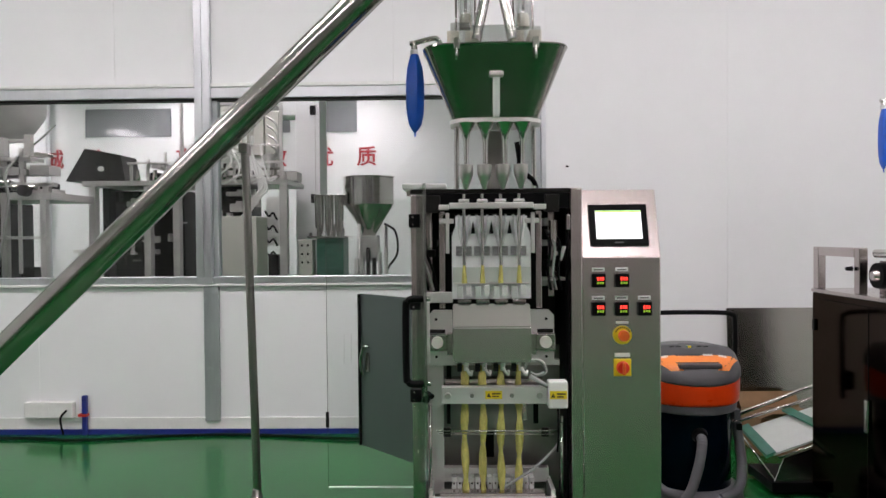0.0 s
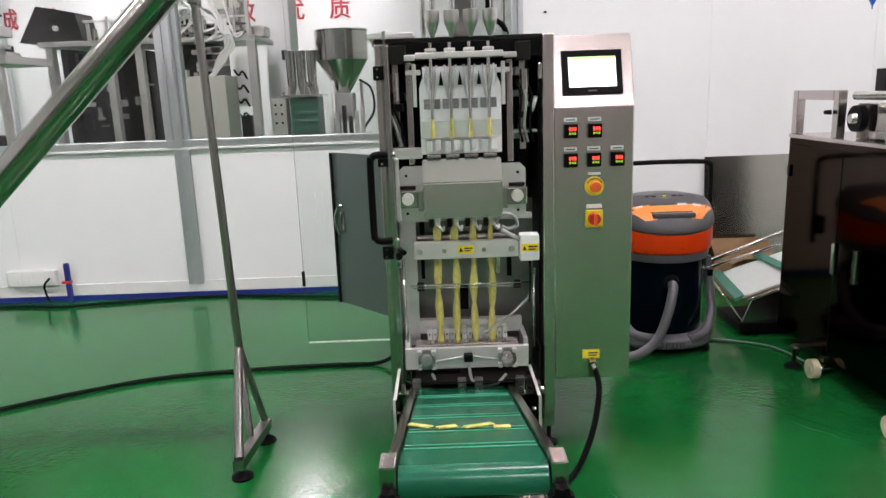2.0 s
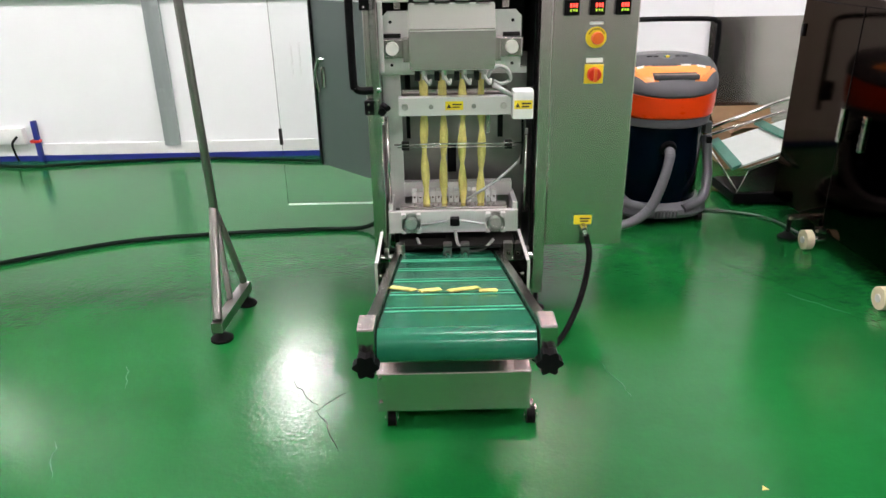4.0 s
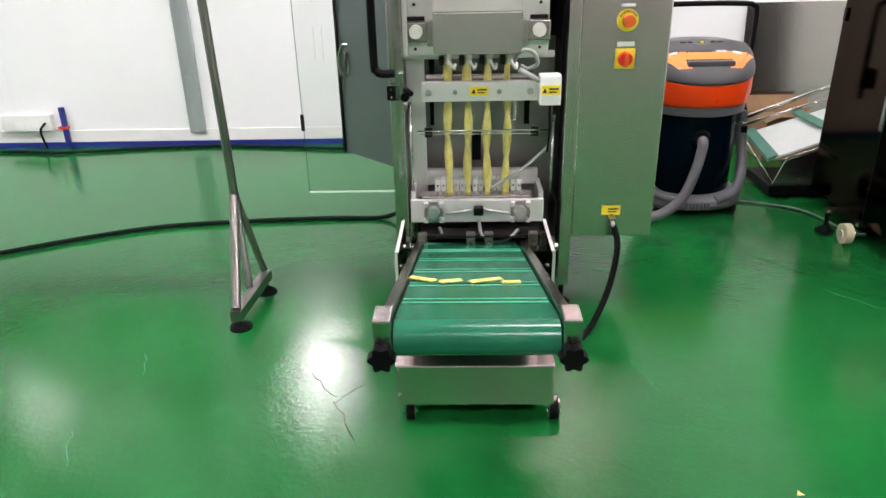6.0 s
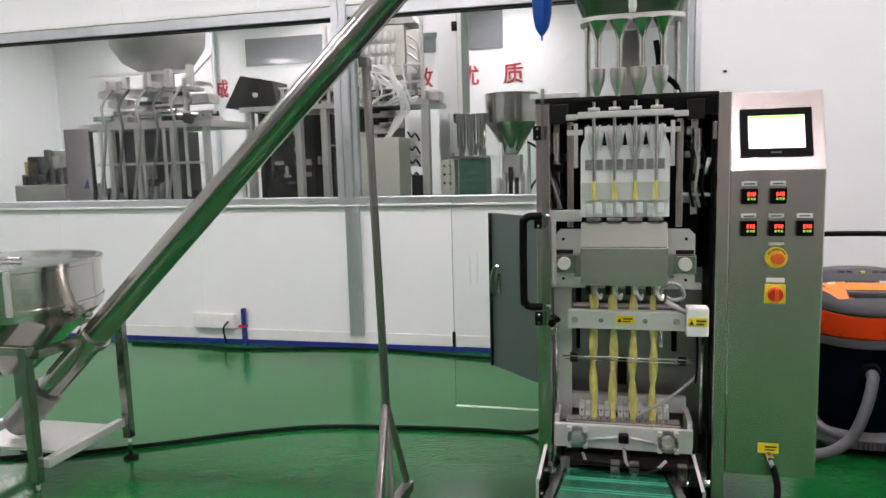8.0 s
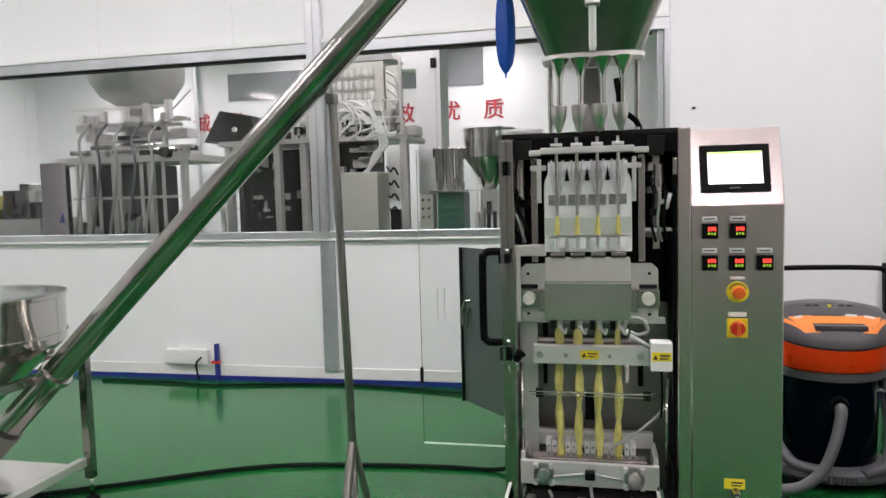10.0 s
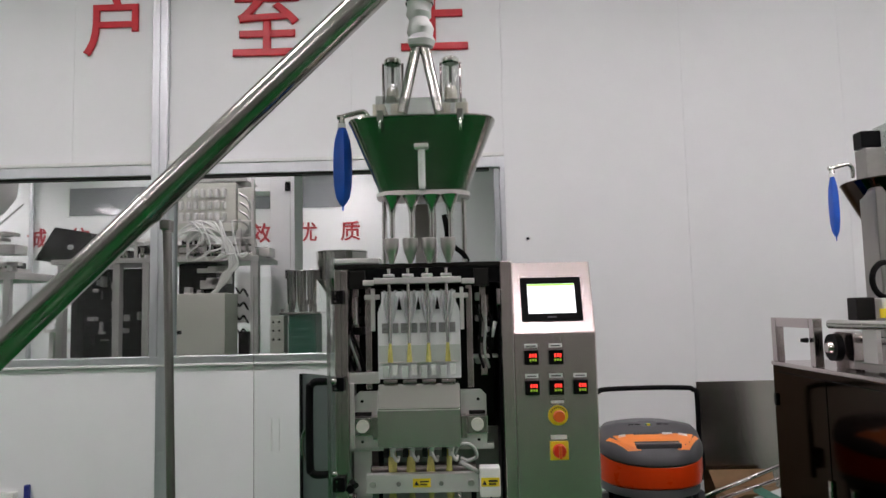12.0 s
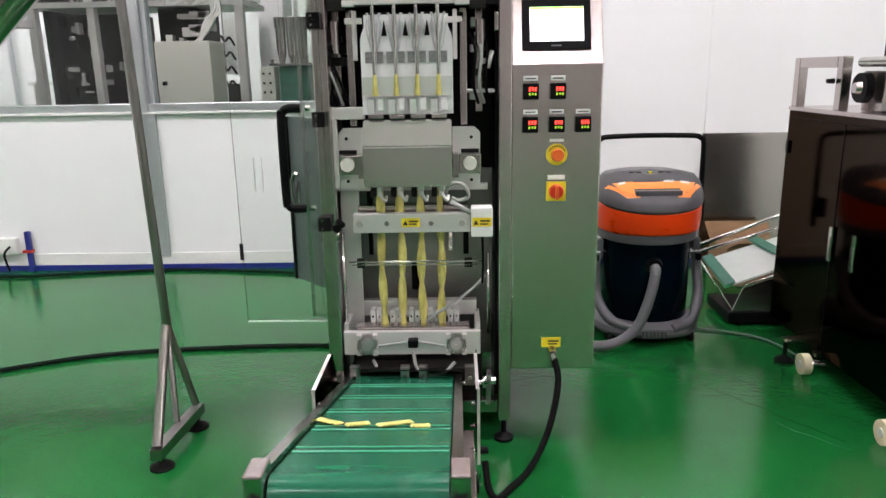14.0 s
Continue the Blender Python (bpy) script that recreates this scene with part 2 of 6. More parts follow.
def hose(bm, pts, r, seg=10, n=8, smooth=True, ridge=0.0):
    """A bent round tube along points."""
    ps = smooth_path(pts, n) if smooth else [Vector(p) for p in pts]
    a = None
    rings = []
    for i, p in enumerate(ps):
        d = (ps[min(i + 1, len(ps) - 1)] - ps[max(i - 1, 0)]).normalized()
        a = (d.orthogonal() if a is None else a - d * a.dot(d)).normalized()
        b = d.cross(a)
        rr = r * (1 + (ridge if i % 2 else -ridge))
        rings.append([bm.verts.new(p + (a * math.cos(k * math.tau / seg) + b * math.sin(k * math.tau / seg)) * rr) for k in range(seg)])
    for u, v in zip(rings, rings[1:]):
        for k in range(seg):
            f = bm.faces.new((u[k], u[(k + 1) % seg], v[(k + 1) % seg], v[k]))
            f.smooth = True
    bm.faces.new(rings[0][::-1])
    bm.faces.new(rings[-1])
    return bm


def slab(bm, pts, axis, t):
    """A flat plate: an outline of points, pushed by t along an axis vector."""
    ax = Vector(axis).normalized() * t
    lo = [bm.verts.new(Vector(p)) for p in pts]
    hi = [bm.verts.new(Vector(p) + ax) for p in pts]
    bm.faces.new(lo)
    bm.faces.new(hi[::-1])
    n = len(pts)
    for k in range(n):
        bm.faces.new((lo[k], hi[k], hi[(k + 1) % n], lo[(k + 1) % n]))
    bmesh.ops.recalc_face_normals(bm, faces=bm.faces)
    return bm


def B(*a, **k):
    return box(bmesh.new(), *a, **k)


def R(*a, **k):
    return rod(bmesh.new(), *a, **k)


BASE = {}


def crisp(bm, limit=0.55):
    """Keeps folds and rims sharp where faces meet at an angle."""
    for e in bm.edges:
        if len(e.link_faces) == 2 and e.calc_face_angle(0.0) > limit:
            e.smooth = False



def thing(name, loc, label, category, group="", kind=""):
    ob = new(name)
    ob.location = loc
    ob.empty_display_size = 0.1
    BASE[ob.name] = Vector(loc)
    return tagged(ob, label, category, group, kind)


def part(name, bm, material, parent=None, label=""):
    """Links a mesh as one object under a thing or a part."""
    base = BASE[parent.name] if parent else Vector((0, 0, 0))
    bmesh.ops.translate(bm, verts=bm.verts, vec=-base)
    bmesh.ops.recalc_face_normals(bm, faces=bm.faces)
    crisp(bm)
    me = bpy.data.meshes.new(name)
    bm.to_mesh(me)
    bm.free()
    me.materials.append(material)
    ob = new(name, me)
    if parent:
        ob.parent = parent
    BASE[ob.name] = base
    if label:
        ob["label"] = label
    return ob


def solo(name, bm, material, label, category, group="", kind=""):
    """A thing that is one mesh, with its origin at its base."""
    lo = [min(v.co[k] for v in bm.verts) for k in range(3)]
    hi = [max(v.co[k] for v in bm.verts) for k in range(3)]
    base = Vector(((lo[0] + hi[0]) / 2, (lo[1] + hi[1]) / 2, lo[2]))
    bmesh.ops.translate(bm, verts=bm.verts, vec=-base)
    bmesh.ops.recalc_face_normals(bm, faces=bm.faces)
    crisp(bm)
    me = bpy.data.meshes.new(name)
    bm.to_mesh(me)
    bm.free()
    me.materials.append(material)
    ob = new(name, me)
    ob.location = base
    BASE[ob.name] = base
    return tagged(ob, label, category, group, kind)


# ---- the room ----
WY = 5.44                      # face of the partition
X0, X1, YB, ZC = -7.0, 5.2, -6.0, 4.5
FY = 16.0                      # far wall of the next room
FX0, FX1, FZ = -13.5, 3.6, 4.75


def structure(name, bm, material, label, category):
    return solo(name, bm, material, label, category, kind="structure")


structure("floor", B(X0 - 0.2, X1 + 0.2, YB - 0.2, WY + 0.1, -0.12, 0.0), M_FLOOR, "glossy green epoxy floor with scuffs and small cracks", "floor")
FLOOR = bpy.data.objects["floor"]


def crack(x0, y0, x1, y1, w, seed, material):
    """A thin wandering crack in the floor's coating."""
    r = random.Random(seed)
    a, b = Vector((x0, y0, 0)), Vector((x1, y1, 0))
    side = (b - a).normalized().cross(Vector((0, 0, 1)))
    n = max(5, int((b - a).length / 0.02))
    bm, drift, rows = bmesh.new(), 0.0, []
    for k in range(n + 1):
        drift = drift * 0.9 + r.uniform(-1, 1) * 0.007
        p = a.lerp(b, k / n) + side * drift
        h = w * (0.35 + 0.65 * r.random()) * min(1.0, 4 * min(k, n - k) / n + 0.15)
        rows.append([bm.verts.new(p + side * h * e + Vector((0, 0, z))) for e, z in ((-1, 0.0002), (-0.6, 0.0012), (0.6, 0.0012), (1, 0.0002))])
    for p, q in zip(rows, rows[1:]):
        for j in range(3):
            bm.faces.new((p[j], p[j + 1], q[j + 1], q[j]))
    part("crack", bm, material, FLOOR)


crack(-0.235, 2.33, -0.125, 2.13, 0.0022, 3, M_CRACK)
crack(-0.33, 2.50, -0.225, 2.36, 0.0014, 5, M_CRACK)
crack(-0.23, 2.33, -0.14, 2.42, 0.0012, 6, M_CRACK)
crack(-1.00, 2.20, -0.94, 2.03, 0.0018, 8, M_CHIP)
crack(-0.95, 2.62, -0.90, 2.48, 0.0014, 9, M_CHIP)
crack(0.72, 2.62, 0.77, 2.36, 0.0012, 12, M_CHIP)
crack(1.45, 3.42, 1.80, 2.95, 0.0020, 14, M_CRACK)
crack(1.62, 3.10, 1.80, 2.90, 0.0014, 15, M_CHIP)
structure("floor_far", B(FX0 - 0.2, FX1 + 0.2, WY + 0.1, FY + 0.2, -0.12, 0.0), M_FLOOR, "green epoxy floor of the next room", "floor")
structure("ceiling", B(X0 - 0.2, X1 + 0.2, YB - 0.2, WY + 0.1, ZC, ZC + 0.1), M_CEIL, "plain white panel ceiling", "ceiling")
structure("ceiling_far", B(FX0 - 0.2, FX1 + 0.2, WY + 0.1, FY + 0.2, FZ, FZ + 0.1), M_CEIL, "plain white ceiling of the next room", "ceiling")
structure("wall_west", B(X0 - 0.1, X0, YB, WY + 0.1, 0, ZC), M_WALL, "plain white panel side wall", "wall")
structure("wall_east", B(X1, X1 + 0.1, YB, WY + 0.1, 0, ZC), M_WALL, "plain white panel side wall", "wall")
# Unseen wall, added in grey so that facing steel mirrors a darker room.
structure("wall_south", B(X0 - 0.1, X1 + 0.1, YB - 0.1, YB, 0, ZC), M_WALLB, "unseen wall behind, grey to darken the steel's reflections", "wall")
structure("wall_far_west", B(FX0 - 0.1, FX0, WY + 0.1, FY, 0, FZ), M_WALL2, "white side wall of the next room", "wall")
structure("wall_far_east", B(FX1, FX1 + 0.1, WY + 0.1, FY, 0, FZ), M_WALL2, "white side wall of the next room", "wall")
structure("wall_far_north", B(FX0 - 0.1, FX1 + 0.1, FY, FY + 0.1, 0, FZ), M_WALL2, "white end wall of the next room", "wall")

# the partition: panels with narrow joints
wall_n = thing("wall_north", (0, WY, 0), "white sandwich panel partition with fine joints", "wall", kind="structure")
T = 0.06
XW = 0.751                     # right end of the window


def panel_row(xs, z0, z1):
    for a, b in zip(xs, xs[1:]):
        part("panel", B(a + 0.0007, b - 0.0007, WY, WY + T, z0, z1, bev=0.0012), M_WALL, wall_n)


panel_row([X0, -5.6, -4.3, -3.0, -1.70, -0.30, XW], 0.123, 1.106)
panel_row([X0, -5.85, -4.7, -3.55, -2.4, -1.70, -0.35, XW], 2.571, ZC)
panel_row([XW, 2.06, 3.21, 4.36, X1], 0.123, ZC)
part("backing", B(X0, X1, WY + T * 0.9, WY + T + 0.02, 0.05, 1.10), M_GREYST, wall_n)
part("backing", B(X0, X1, WY + T * 0.9, WY + T + 0.02, 2.572, ZC), M_GREYST, wall_n)
part("backing", B(XW, X1, WY + T * 0.9, WY + T + 0.02, 1.10, 2.572), M_GREYST, wall_n)
structure("baseboard", B(X0, X1, WY - 0.012, WY + T, 0.038, 0.123, bev=0.004), M_WPL, "white plastic skirting strip", "baseboard")
structure("trim", B(X0, X1, WY - 0.016, WY + T, 0.0, 0.038), M_NBLUE, "dark blue painted line at the wall's foot", "trim")

win = thing("window_1", (-2.5, WY, 1.1), "long aluminium-framed window into the next workshop", "window", kind="structure")
part("window_sill", B(X0, XW, WY - 0.025, WY + T + 0.02, 1.106, 1.16, bev=0.004), M_ALU, win, "grey aluminium sill profile")
part("sill_lip", B(X0, XW, WY - 0.035, WY - 0.024, 1.092, 1.108, bev=0.002), M_WPL, win)
part("window_head", B(X0, XW, WY - 0.02, WY + T + 0.02, 2.465, 2.544, bev=0.004), M_ALU, win)
part("head_groove", B(X0, XW - 0.11, WY - 0.006, WY + T, 2.449, 2.466), M_DARKST, win)
part("head_ledge", B(X0, XW, WY - 0.03, WY + T, 2.544, 2.571, bev=0.004), M_WPL, win)
part("window_post", B(XW - 0.035, XW, WY - 0.022, WY + T + 0.02, 1.16, 2.466, bev=0.004), M_ALU, win)
part("window_post", B(XW - 0.075, XW - 0.037, WY + 0.005, WY + T + 0.02, 1.16, 2.466, bev=0.003), M_GALV, win)
part("window_post", B(-1.80, -1.65, WY + 0.006, WY + T + 0.02, 1.16, 2.466, bev=0.003), M_GALV, win)
for a, b in ((X0, -4.3), (-4.3, -1.80), (-1.65, XW - 0.075)):
    g = part("pane", B(a, b, WY + 0.03, WY + 0.036, 1.16, 2.466), M_GLASS, win)
    g.visible_shadow = False

col = thing("column", (-1.72, WY, 0.1), "galvanised steel cover strip over the panel joint", "column", kind="structure")
part("cover_strip", B(-1.757, -1.647, WY - 0.03, WY - 0.003, 0.10, 1.10, bev=0.003), M_GALV, col)
part("upper_profile", B(-1.805, -1.685, WY - 0.035, WY - 0.003, 1.10, ZC, bev=0.004), M_ALU, col)
part("rib", B(-1.775, -1.745, WY - 0.048, WY - 0.034, 1.16, ZC, bev=0.003), M_ALU, col)
part("rib", B(-1.72, -1.69, WY - 0.046, WY - 0.034, 1.16, ZC, bev=0.003), M_ALU, col)
solo("wall_plug", lathe(bmesh.new(), (0.905, WY - 0.006, 1.935), [(0.010, 0), (0.012, 0.006), (0.006, 0.014)], 12), M_BLACK, "small black plug in the white wall", "plug")


def sign(name, ch, x, z, h, y, material, label):
    c = bpy.data.curves.new(name, "FONT")
    c.body = ch
    c.align_x, c.align_y = "CENTER", "CENTER"
    c.extrude = 0.006
    c.bevel_depth = 0.016
    c.bevel_resolution = 1
    o = bpy.data.objects.new(name, c)
    scene.collection.objects.link(o)
    me = bpy.data.meshes.new_from_object(o.evaluated_get(bpy.context.evaluated_depsgraph_get()))
    bpy.data.objects.remove(o)
    zs = [v.co.y for v in me.vertices]
    xs = [v.co.x for v in me.vertices]
    s = h / (max(zs) - min(zs))
    cx, cz = (max(xs) + min(xs)) / 2, (max(zs) + min(zs)) / 2
    for v in me.vertices:
        v.co = Vector(((v.co.x - cx) * s, -v.co.z * s, (v.co.y - cz) * s))
    me.materials.append(material)
    ob = new(name, me)
    ob.location = (x, y - 0.024 * s - 0.001, z)
    return tagged(ob, label, "sign", "wall characters")


for ch, x, z in (("户", -2.125, 3.605), ("至", -0.965, 3.57), ("上", 0.268, 3.58)):
    sign("wall_character", ch, x, z, 0.47, WY, M_SIGN, "large red Chinese character on the white wall")
for ch, x in (("诚", -8.912), ("信", -7.949), ("高", -5.942), ("效", -3.89), ("优", -2.858), ("质", -1.894)):
    sign("far_wall_character", ch, x, 3.243, 0.44, FY, M_SIGN2, "red Chinese character on the far white wall")

# ceiling lights: frame and diffuser
def ceiling_light(x, y, z, w, d, m):
    t = thing("ceiling_light", (x, y, z), "flat white ceiling light panel, switched on", "lamp", "ceiling lights")
    part("frame", B(x - w / 2 - 0.02, x + w / 2 + 0.02, y - d / 2 - 0.02, y + d / 2 + 0.02, z - 0.03, z - 0.001, bev=0.004), M_WPL, t)
    part("diffuser", B(x - w / 2, x + w / 2, y - d / 2, y + d / 2, z - 0.036, z - 0.031), m, t)


# Near-room lamps are unseen; the rear row is placed to brighten sloped steel.
for x in (-4.6, -1.8, 1.1, 3.9):
    for y in (-1.9, 2.7):
        ceiling_light(x, y, ZC, 1.5, 0.3, M_LIGHT)
# The y = 6.9 row is added to brighten the far machines' fronts.
for x in (-10.2, -6.15, -1.95):
    for y in (6.9, 9.7, 14.4):
        ceiling_light(x, y, FZ, 0.6, 1.5, M_LIGHT2)

# ---- the stick pack machine ----
LANES = [0.130, 0.1993, 0.2687, 0.338]
mc = thing("stick_pack_machine", (0.38, 3.3, 0), "four-lane stainless steel stick pack machine with open clear door", "machine")


def bolts(parent, pts, y, r=0.008, material=None):
    for x, z in pts:
        part("bolt", rod(bmesh.new(), (x, y, z), (x, y - 0.007, z), r, r * 0.85, 8), material or M_POL, parent)


# control cabinet: body folded from sheet, sloping head
bm = bmesh.new()
PX0, PX1, PZ0, PZ1, PZB = 0.580, 0.876, 0.287, 1.617, 1.354
slab(bm, [(PX0, 2.97, PZ0), (PX0, 2.97, PZB), (PX0, 3.055, PZ1), (PX0, 3.45, PZ1), (PX0, 3.45, PZ0)], (1, 0, 0), PX1 - PX0)
bmesh.ops.bevel(bm, geom=list(bm.edges), offset=0.005, segments=2, affect="EDGES", profile=0.6)
cabinet = part("control_cabinet", bm, M_STEEL, mc, "brushed steel control cabinet with sloping head")
part("cabinet_side", B(0.536, 0.579, 2.965, 3.62, 0.085, 1.62, bev=0.004), M_STEEL, mc)
part("cabinet_rear", B(0.60, 0.85, 3.452, 3.62, 0.30, 1.60, bev=0.006), M_STEEL, mc)


def on_slope(x, u, h=0.0):
    """A place on the sloping head: u runs up the slope, h stands out of it."""
    d = Vector((0, 3.055 - 2.97, PZ1 - PZB)).normalized()
    p = Vector((x, 2.97, PZB)) + d * u
    n = Vector((0, -d.z, d.y))
    return p + n * h


def slope_plate(x0, x1, u0, u1, h0, h1):
    bm = bmesh.new()
    lo = [on_slope(x, u, h0) for x, u in ((x0, u0), (x1, u0), (x1, u1), (x0, u1))]
    d = on_slope(0, 0, 1) - on_slope(0, 0, 0)
    return slab(bm, lo, d, h1 - h0)


hmi = part("touch_screen", slope_plate(0.612, 0.835, 0.045, 0.212, 0.001, 0.010), M_BLACK, mc, "black-framed touch screen, lit white")
part("display", slope_plate(0.637, 0.811, 0.072, 0.186, 0.0105, 0.0115), M_SCREEN, hmi)
part("status_bar", slope_plate(0.638, 0.810, 0.178, 0.185, 0.012, 0.0125), M_SCRG, hmi)
part("maker_mark", slope_plate(0.705, 0.738, 0.055, 0.060, 0.0105, 0.0112), M_GREYPL2, hmi)


def controller(x, z):
    c = part("temperature_controller", B(x - 0.026, x + 0.026, 2.955, 2.9695, z - 0.026, z + 0.026, bev=0.003), M_BLACK, mc, "black temperature controller with red and green digits")
    rows = ((0.007, 0.013, M_LED), (-0.009, 0.008, M_LEDG))
    for dz, h, m in rows:
        for k, dx in enumerate((-0.004, 0.006, 0.015)):
            part("digit", B(x + dx - 0.0028, x + dx + 0.0028, 2.9535, 2.9547, z + dz - h / 2 + 0.001 * (k % 2), z + dz + h / 2), m, c)
    part("legend_plate", B(x - 0.024, x + 0.024, 2.967, 2.9692, z + 0.034, z + 0.049, bev=0.0006), M_WPL, mc)
    part("legend_line", B(x - 0.017, x + 0.017, 2.9662, 2.9669, z + 0.039, z + 0.043), M_GREYPL, mc)


for x, z in ((0.639, 1.268), (0.728, 1.268), (0.639, 1.160), (0.726, 1.160), (0.813, 1.160)):
    controller(x, z)
es = part("emergency_stop", rod(bmesh.new(), (0.729, 2.9695, 1.060), (0.729, 2.962, 1.060), 0.036, 0.035, 32), M_LABEL, mc, "yellow-ringed emergency stop button")
bm = bmesh.new()
rod(bm, (0.729, 2.962, 1.060), (0.729, 2.945, 1.060), 0.014, 0.014, 20)
rod(bm, (0.729, 2.945, 1.060), (0.729, 2.930, 1.060), 0.022, 0.019, 24)
part("mushroom_head", bm, M_ORED, es)
for k in range(9):
    a = math.radians(30 + k * 15)
    part("ring_letter_bar", B(0.729 + 0.029 * math.cos(a) - 0.002, 0.729 + 0.029 * math.cos(a) + 0.002, 2.9608, 2.9618, 1.060 + 0.029 * math.sin(a) - 0.003, 1.060 + 0.029 * math.sin(a) + 0.003), M_INK, es)
sw = part("main_switch", B(0.696, 0.762, 2.963, 2.9695, 0.903, 0.969, bev=0.003), M_LABEL, mc, "yellow plate with red rotary main switch")
part("knob", rod(bmesh.new(), (0.729, 2.963, 0.936), (0.729, 2.945, 0.936), 0.025, 0.022, 24), M_RED, sw)
part("grip", B(0.724, 0.734, 2.930, 2.9455, 0.913, 0.959, bev=0.002), M_ORED, sw)
part("legend_plate", B(0.700, 0.758, 2.967, 2.9692, 0.976, 0.991, bev=0.0006), M_WPL, mc)
part("legend_plate", B(0.705, 0.752, 2.967, 2.9692, 1.103, 1.112, bev=0.0006), M_WPL, mc)
lab = part("warning_label", B(0.689, 0.757, 2.968, 2.9693, 0.372, 0.408), M_LABEL, mc, "yellow warning label")
part("label_bar", B(0.712, 0.750, 2.967, 2.9678, 0.392, 0.398), M_INK, lab)
part("label_bar", B(0.712, 0.745, 2.967, 2.9678, 0.382, 0.387), M_INK, lab)
bm = bmesh.new()
rod(bm, (0.726, 2.9695, 0.362), (0.726, 2.940, 0.355), 0.016, 0.014, 16)
rod(bm, (0.726, 2.940, 0.355), (0.730, 2.925, 0.338), 0.011, 0.010, 12)
part("cable_gland", bm, M_POL, mc)
bm = bmesh.new()
hose(bm, [(0.730, 2.93, 0.345), (0.742, 2.90, 0.27), (0.715, 2.85, 0.15), (0.672, 2.80, 0.06), (0.62, 2.73, 0.016), (0.565, 2.65, 0.014), (0.515, 2.58, 0.016), (0.485, 2.60, 0.035), (0.475, 2.66, 0.10)], 0.0115)
part("power_cable", bm, M_RUBBER, mc, "thick black power cable")

# frame of the packing side
part("corner_post", B(-0.072, -0.022, 2.955, 3.005, 0.10, 1.60, bev=0.004), M_FRAME, mc)
part("corner_post", B(-0.095, -0.045, 3.60, 3.65, 0.10, 1.60, bev=0.004), M_FRAME, mc)
part("side_panel", B(-0.060, -0.052, 3.006, 3.60, 0.16, 1.60), M_GREYST, mc)
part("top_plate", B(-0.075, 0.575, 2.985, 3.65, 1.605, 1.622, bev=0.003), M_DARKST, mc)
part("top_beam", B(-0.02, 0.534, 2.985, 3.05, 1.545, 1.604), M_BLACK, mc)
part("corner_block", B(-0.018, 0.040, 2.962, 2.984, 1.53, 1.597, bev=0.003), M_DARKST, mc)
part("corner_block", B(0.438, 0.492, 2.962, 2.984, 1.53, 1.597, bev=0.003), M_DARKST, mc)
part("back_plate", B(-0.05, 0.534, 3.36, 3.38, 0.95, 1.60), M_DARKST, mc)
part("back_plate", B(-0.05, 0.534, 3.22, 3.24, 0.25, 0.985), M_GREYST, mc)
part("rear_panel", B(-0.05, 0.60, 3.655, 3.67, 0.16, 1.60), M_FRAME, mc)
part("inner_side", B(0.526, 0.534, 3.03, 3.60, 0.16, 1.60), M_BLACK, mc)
part("base_rail", B(-0.07, 0.535, 3.00, 3.04, 0.10, 0.15, bev=0.003), M_FRAME, mc)
part("base_rail", B(-0.09, -0.05, 3.04, 3.60, 0.10, 0.15, bev=0.003), M_FRAME, mc)
part("top_tray", B(-0.13, 0.06, 3.30, 3.62, 1.645, 1.668, bev=0.006), M_WPL, mc, "white plastic tray on top")
part("tray_leg", B(-0.12, -0.09, 3.42, 3.46, 1.622, 1.646), M_FRAME, mc)
part("tray_leg", B(0.0, 0.03, 3.42, 3.46, 1.622, 1.646), M_FRAME, mc)
for x, y in ((-0.047, 2.98), (0.557, 2.99), (-0.07, 3.62), (0.557, 3.59)):
    f = part("levelling_foot", lathe(bmesh.new(), (x, y, 0), [(0.036, 0), (0.036, 0.012), (0.018, 0.022), (0.010, 0.03), (0.010, 0.10)], 16), M_BLACK, mc)

# feed bridge, tubes and film
part("bridge_bar", B(0.075, 0.392, 2.935, 2.955, 1.545, 1.567, bev=0.003), M_PLATE, mc)
part("bridge_end", B(0.035, 0.074, 2.94, 2.957, 1.540, 1.560, bev=0.003), M_PLATE, mc)
part("bridge_end", B(0.393, 0.440, 2.94, 2.957, 1.540, 1.560, bev=0.003), M_PLATE, mc)
for x in LANES:
    part("tube_clamp", B(x - 0.020, x + 0.020, 2.932, 2.962, 1.568, 1.580, bev=0.003), M_PLATE, mc)
    cup = part("filling_cup", lathe(bmesh.new(), (x + 0.010, 2.965, 1.618), [(0.007, 0.0), (0.011, 0.012), (0.023, 0.046), (0.0265, 0.060), (0.0275, 0.092), (0.024, 0.094), (0.014, 0.066)], 24), M_CUP, mc)
    part("filling_tube", rod(bmesh.new(), (x, 2.948, 1.60), (x, 2.955, 1.33), 0.0070, 0.0062, 14), M_POL, mc)
    part("tube_tip", rod(bmesh.new(), (x, 2.955, 1.33), (x, 2.957, 1.262), 0.0055, 0.0105, 14), M_YEL, mc)
part("film_roller", rod(bmesh.new(), (0.05, 3.03, 1.515), (0.42, 3.03, 1.515), 0.014, 0.014, 16), M_DARKST, mc)
for x0 in (0.066, 0.392):
    part("side_guide", B(x0 - 0.006, x0 + 0.008, 2.97, 2.99, 1.375, 1.53, bev=0.002), M_PLATE, mc)
    part("roller_bracket", B(x0 - 0.03, x0 + 0.025, 2.975, 2.995, 1.49, 1.508, bev=0.002), M_PLATE, mc)
for x0 in (0.045, 0.42):
    part("guide_column", B(x0 - 0.012, x0 + 0.012, 3.02, 3.05, 1.16, 1.54, bev=0.003), M_FRAME, mc)


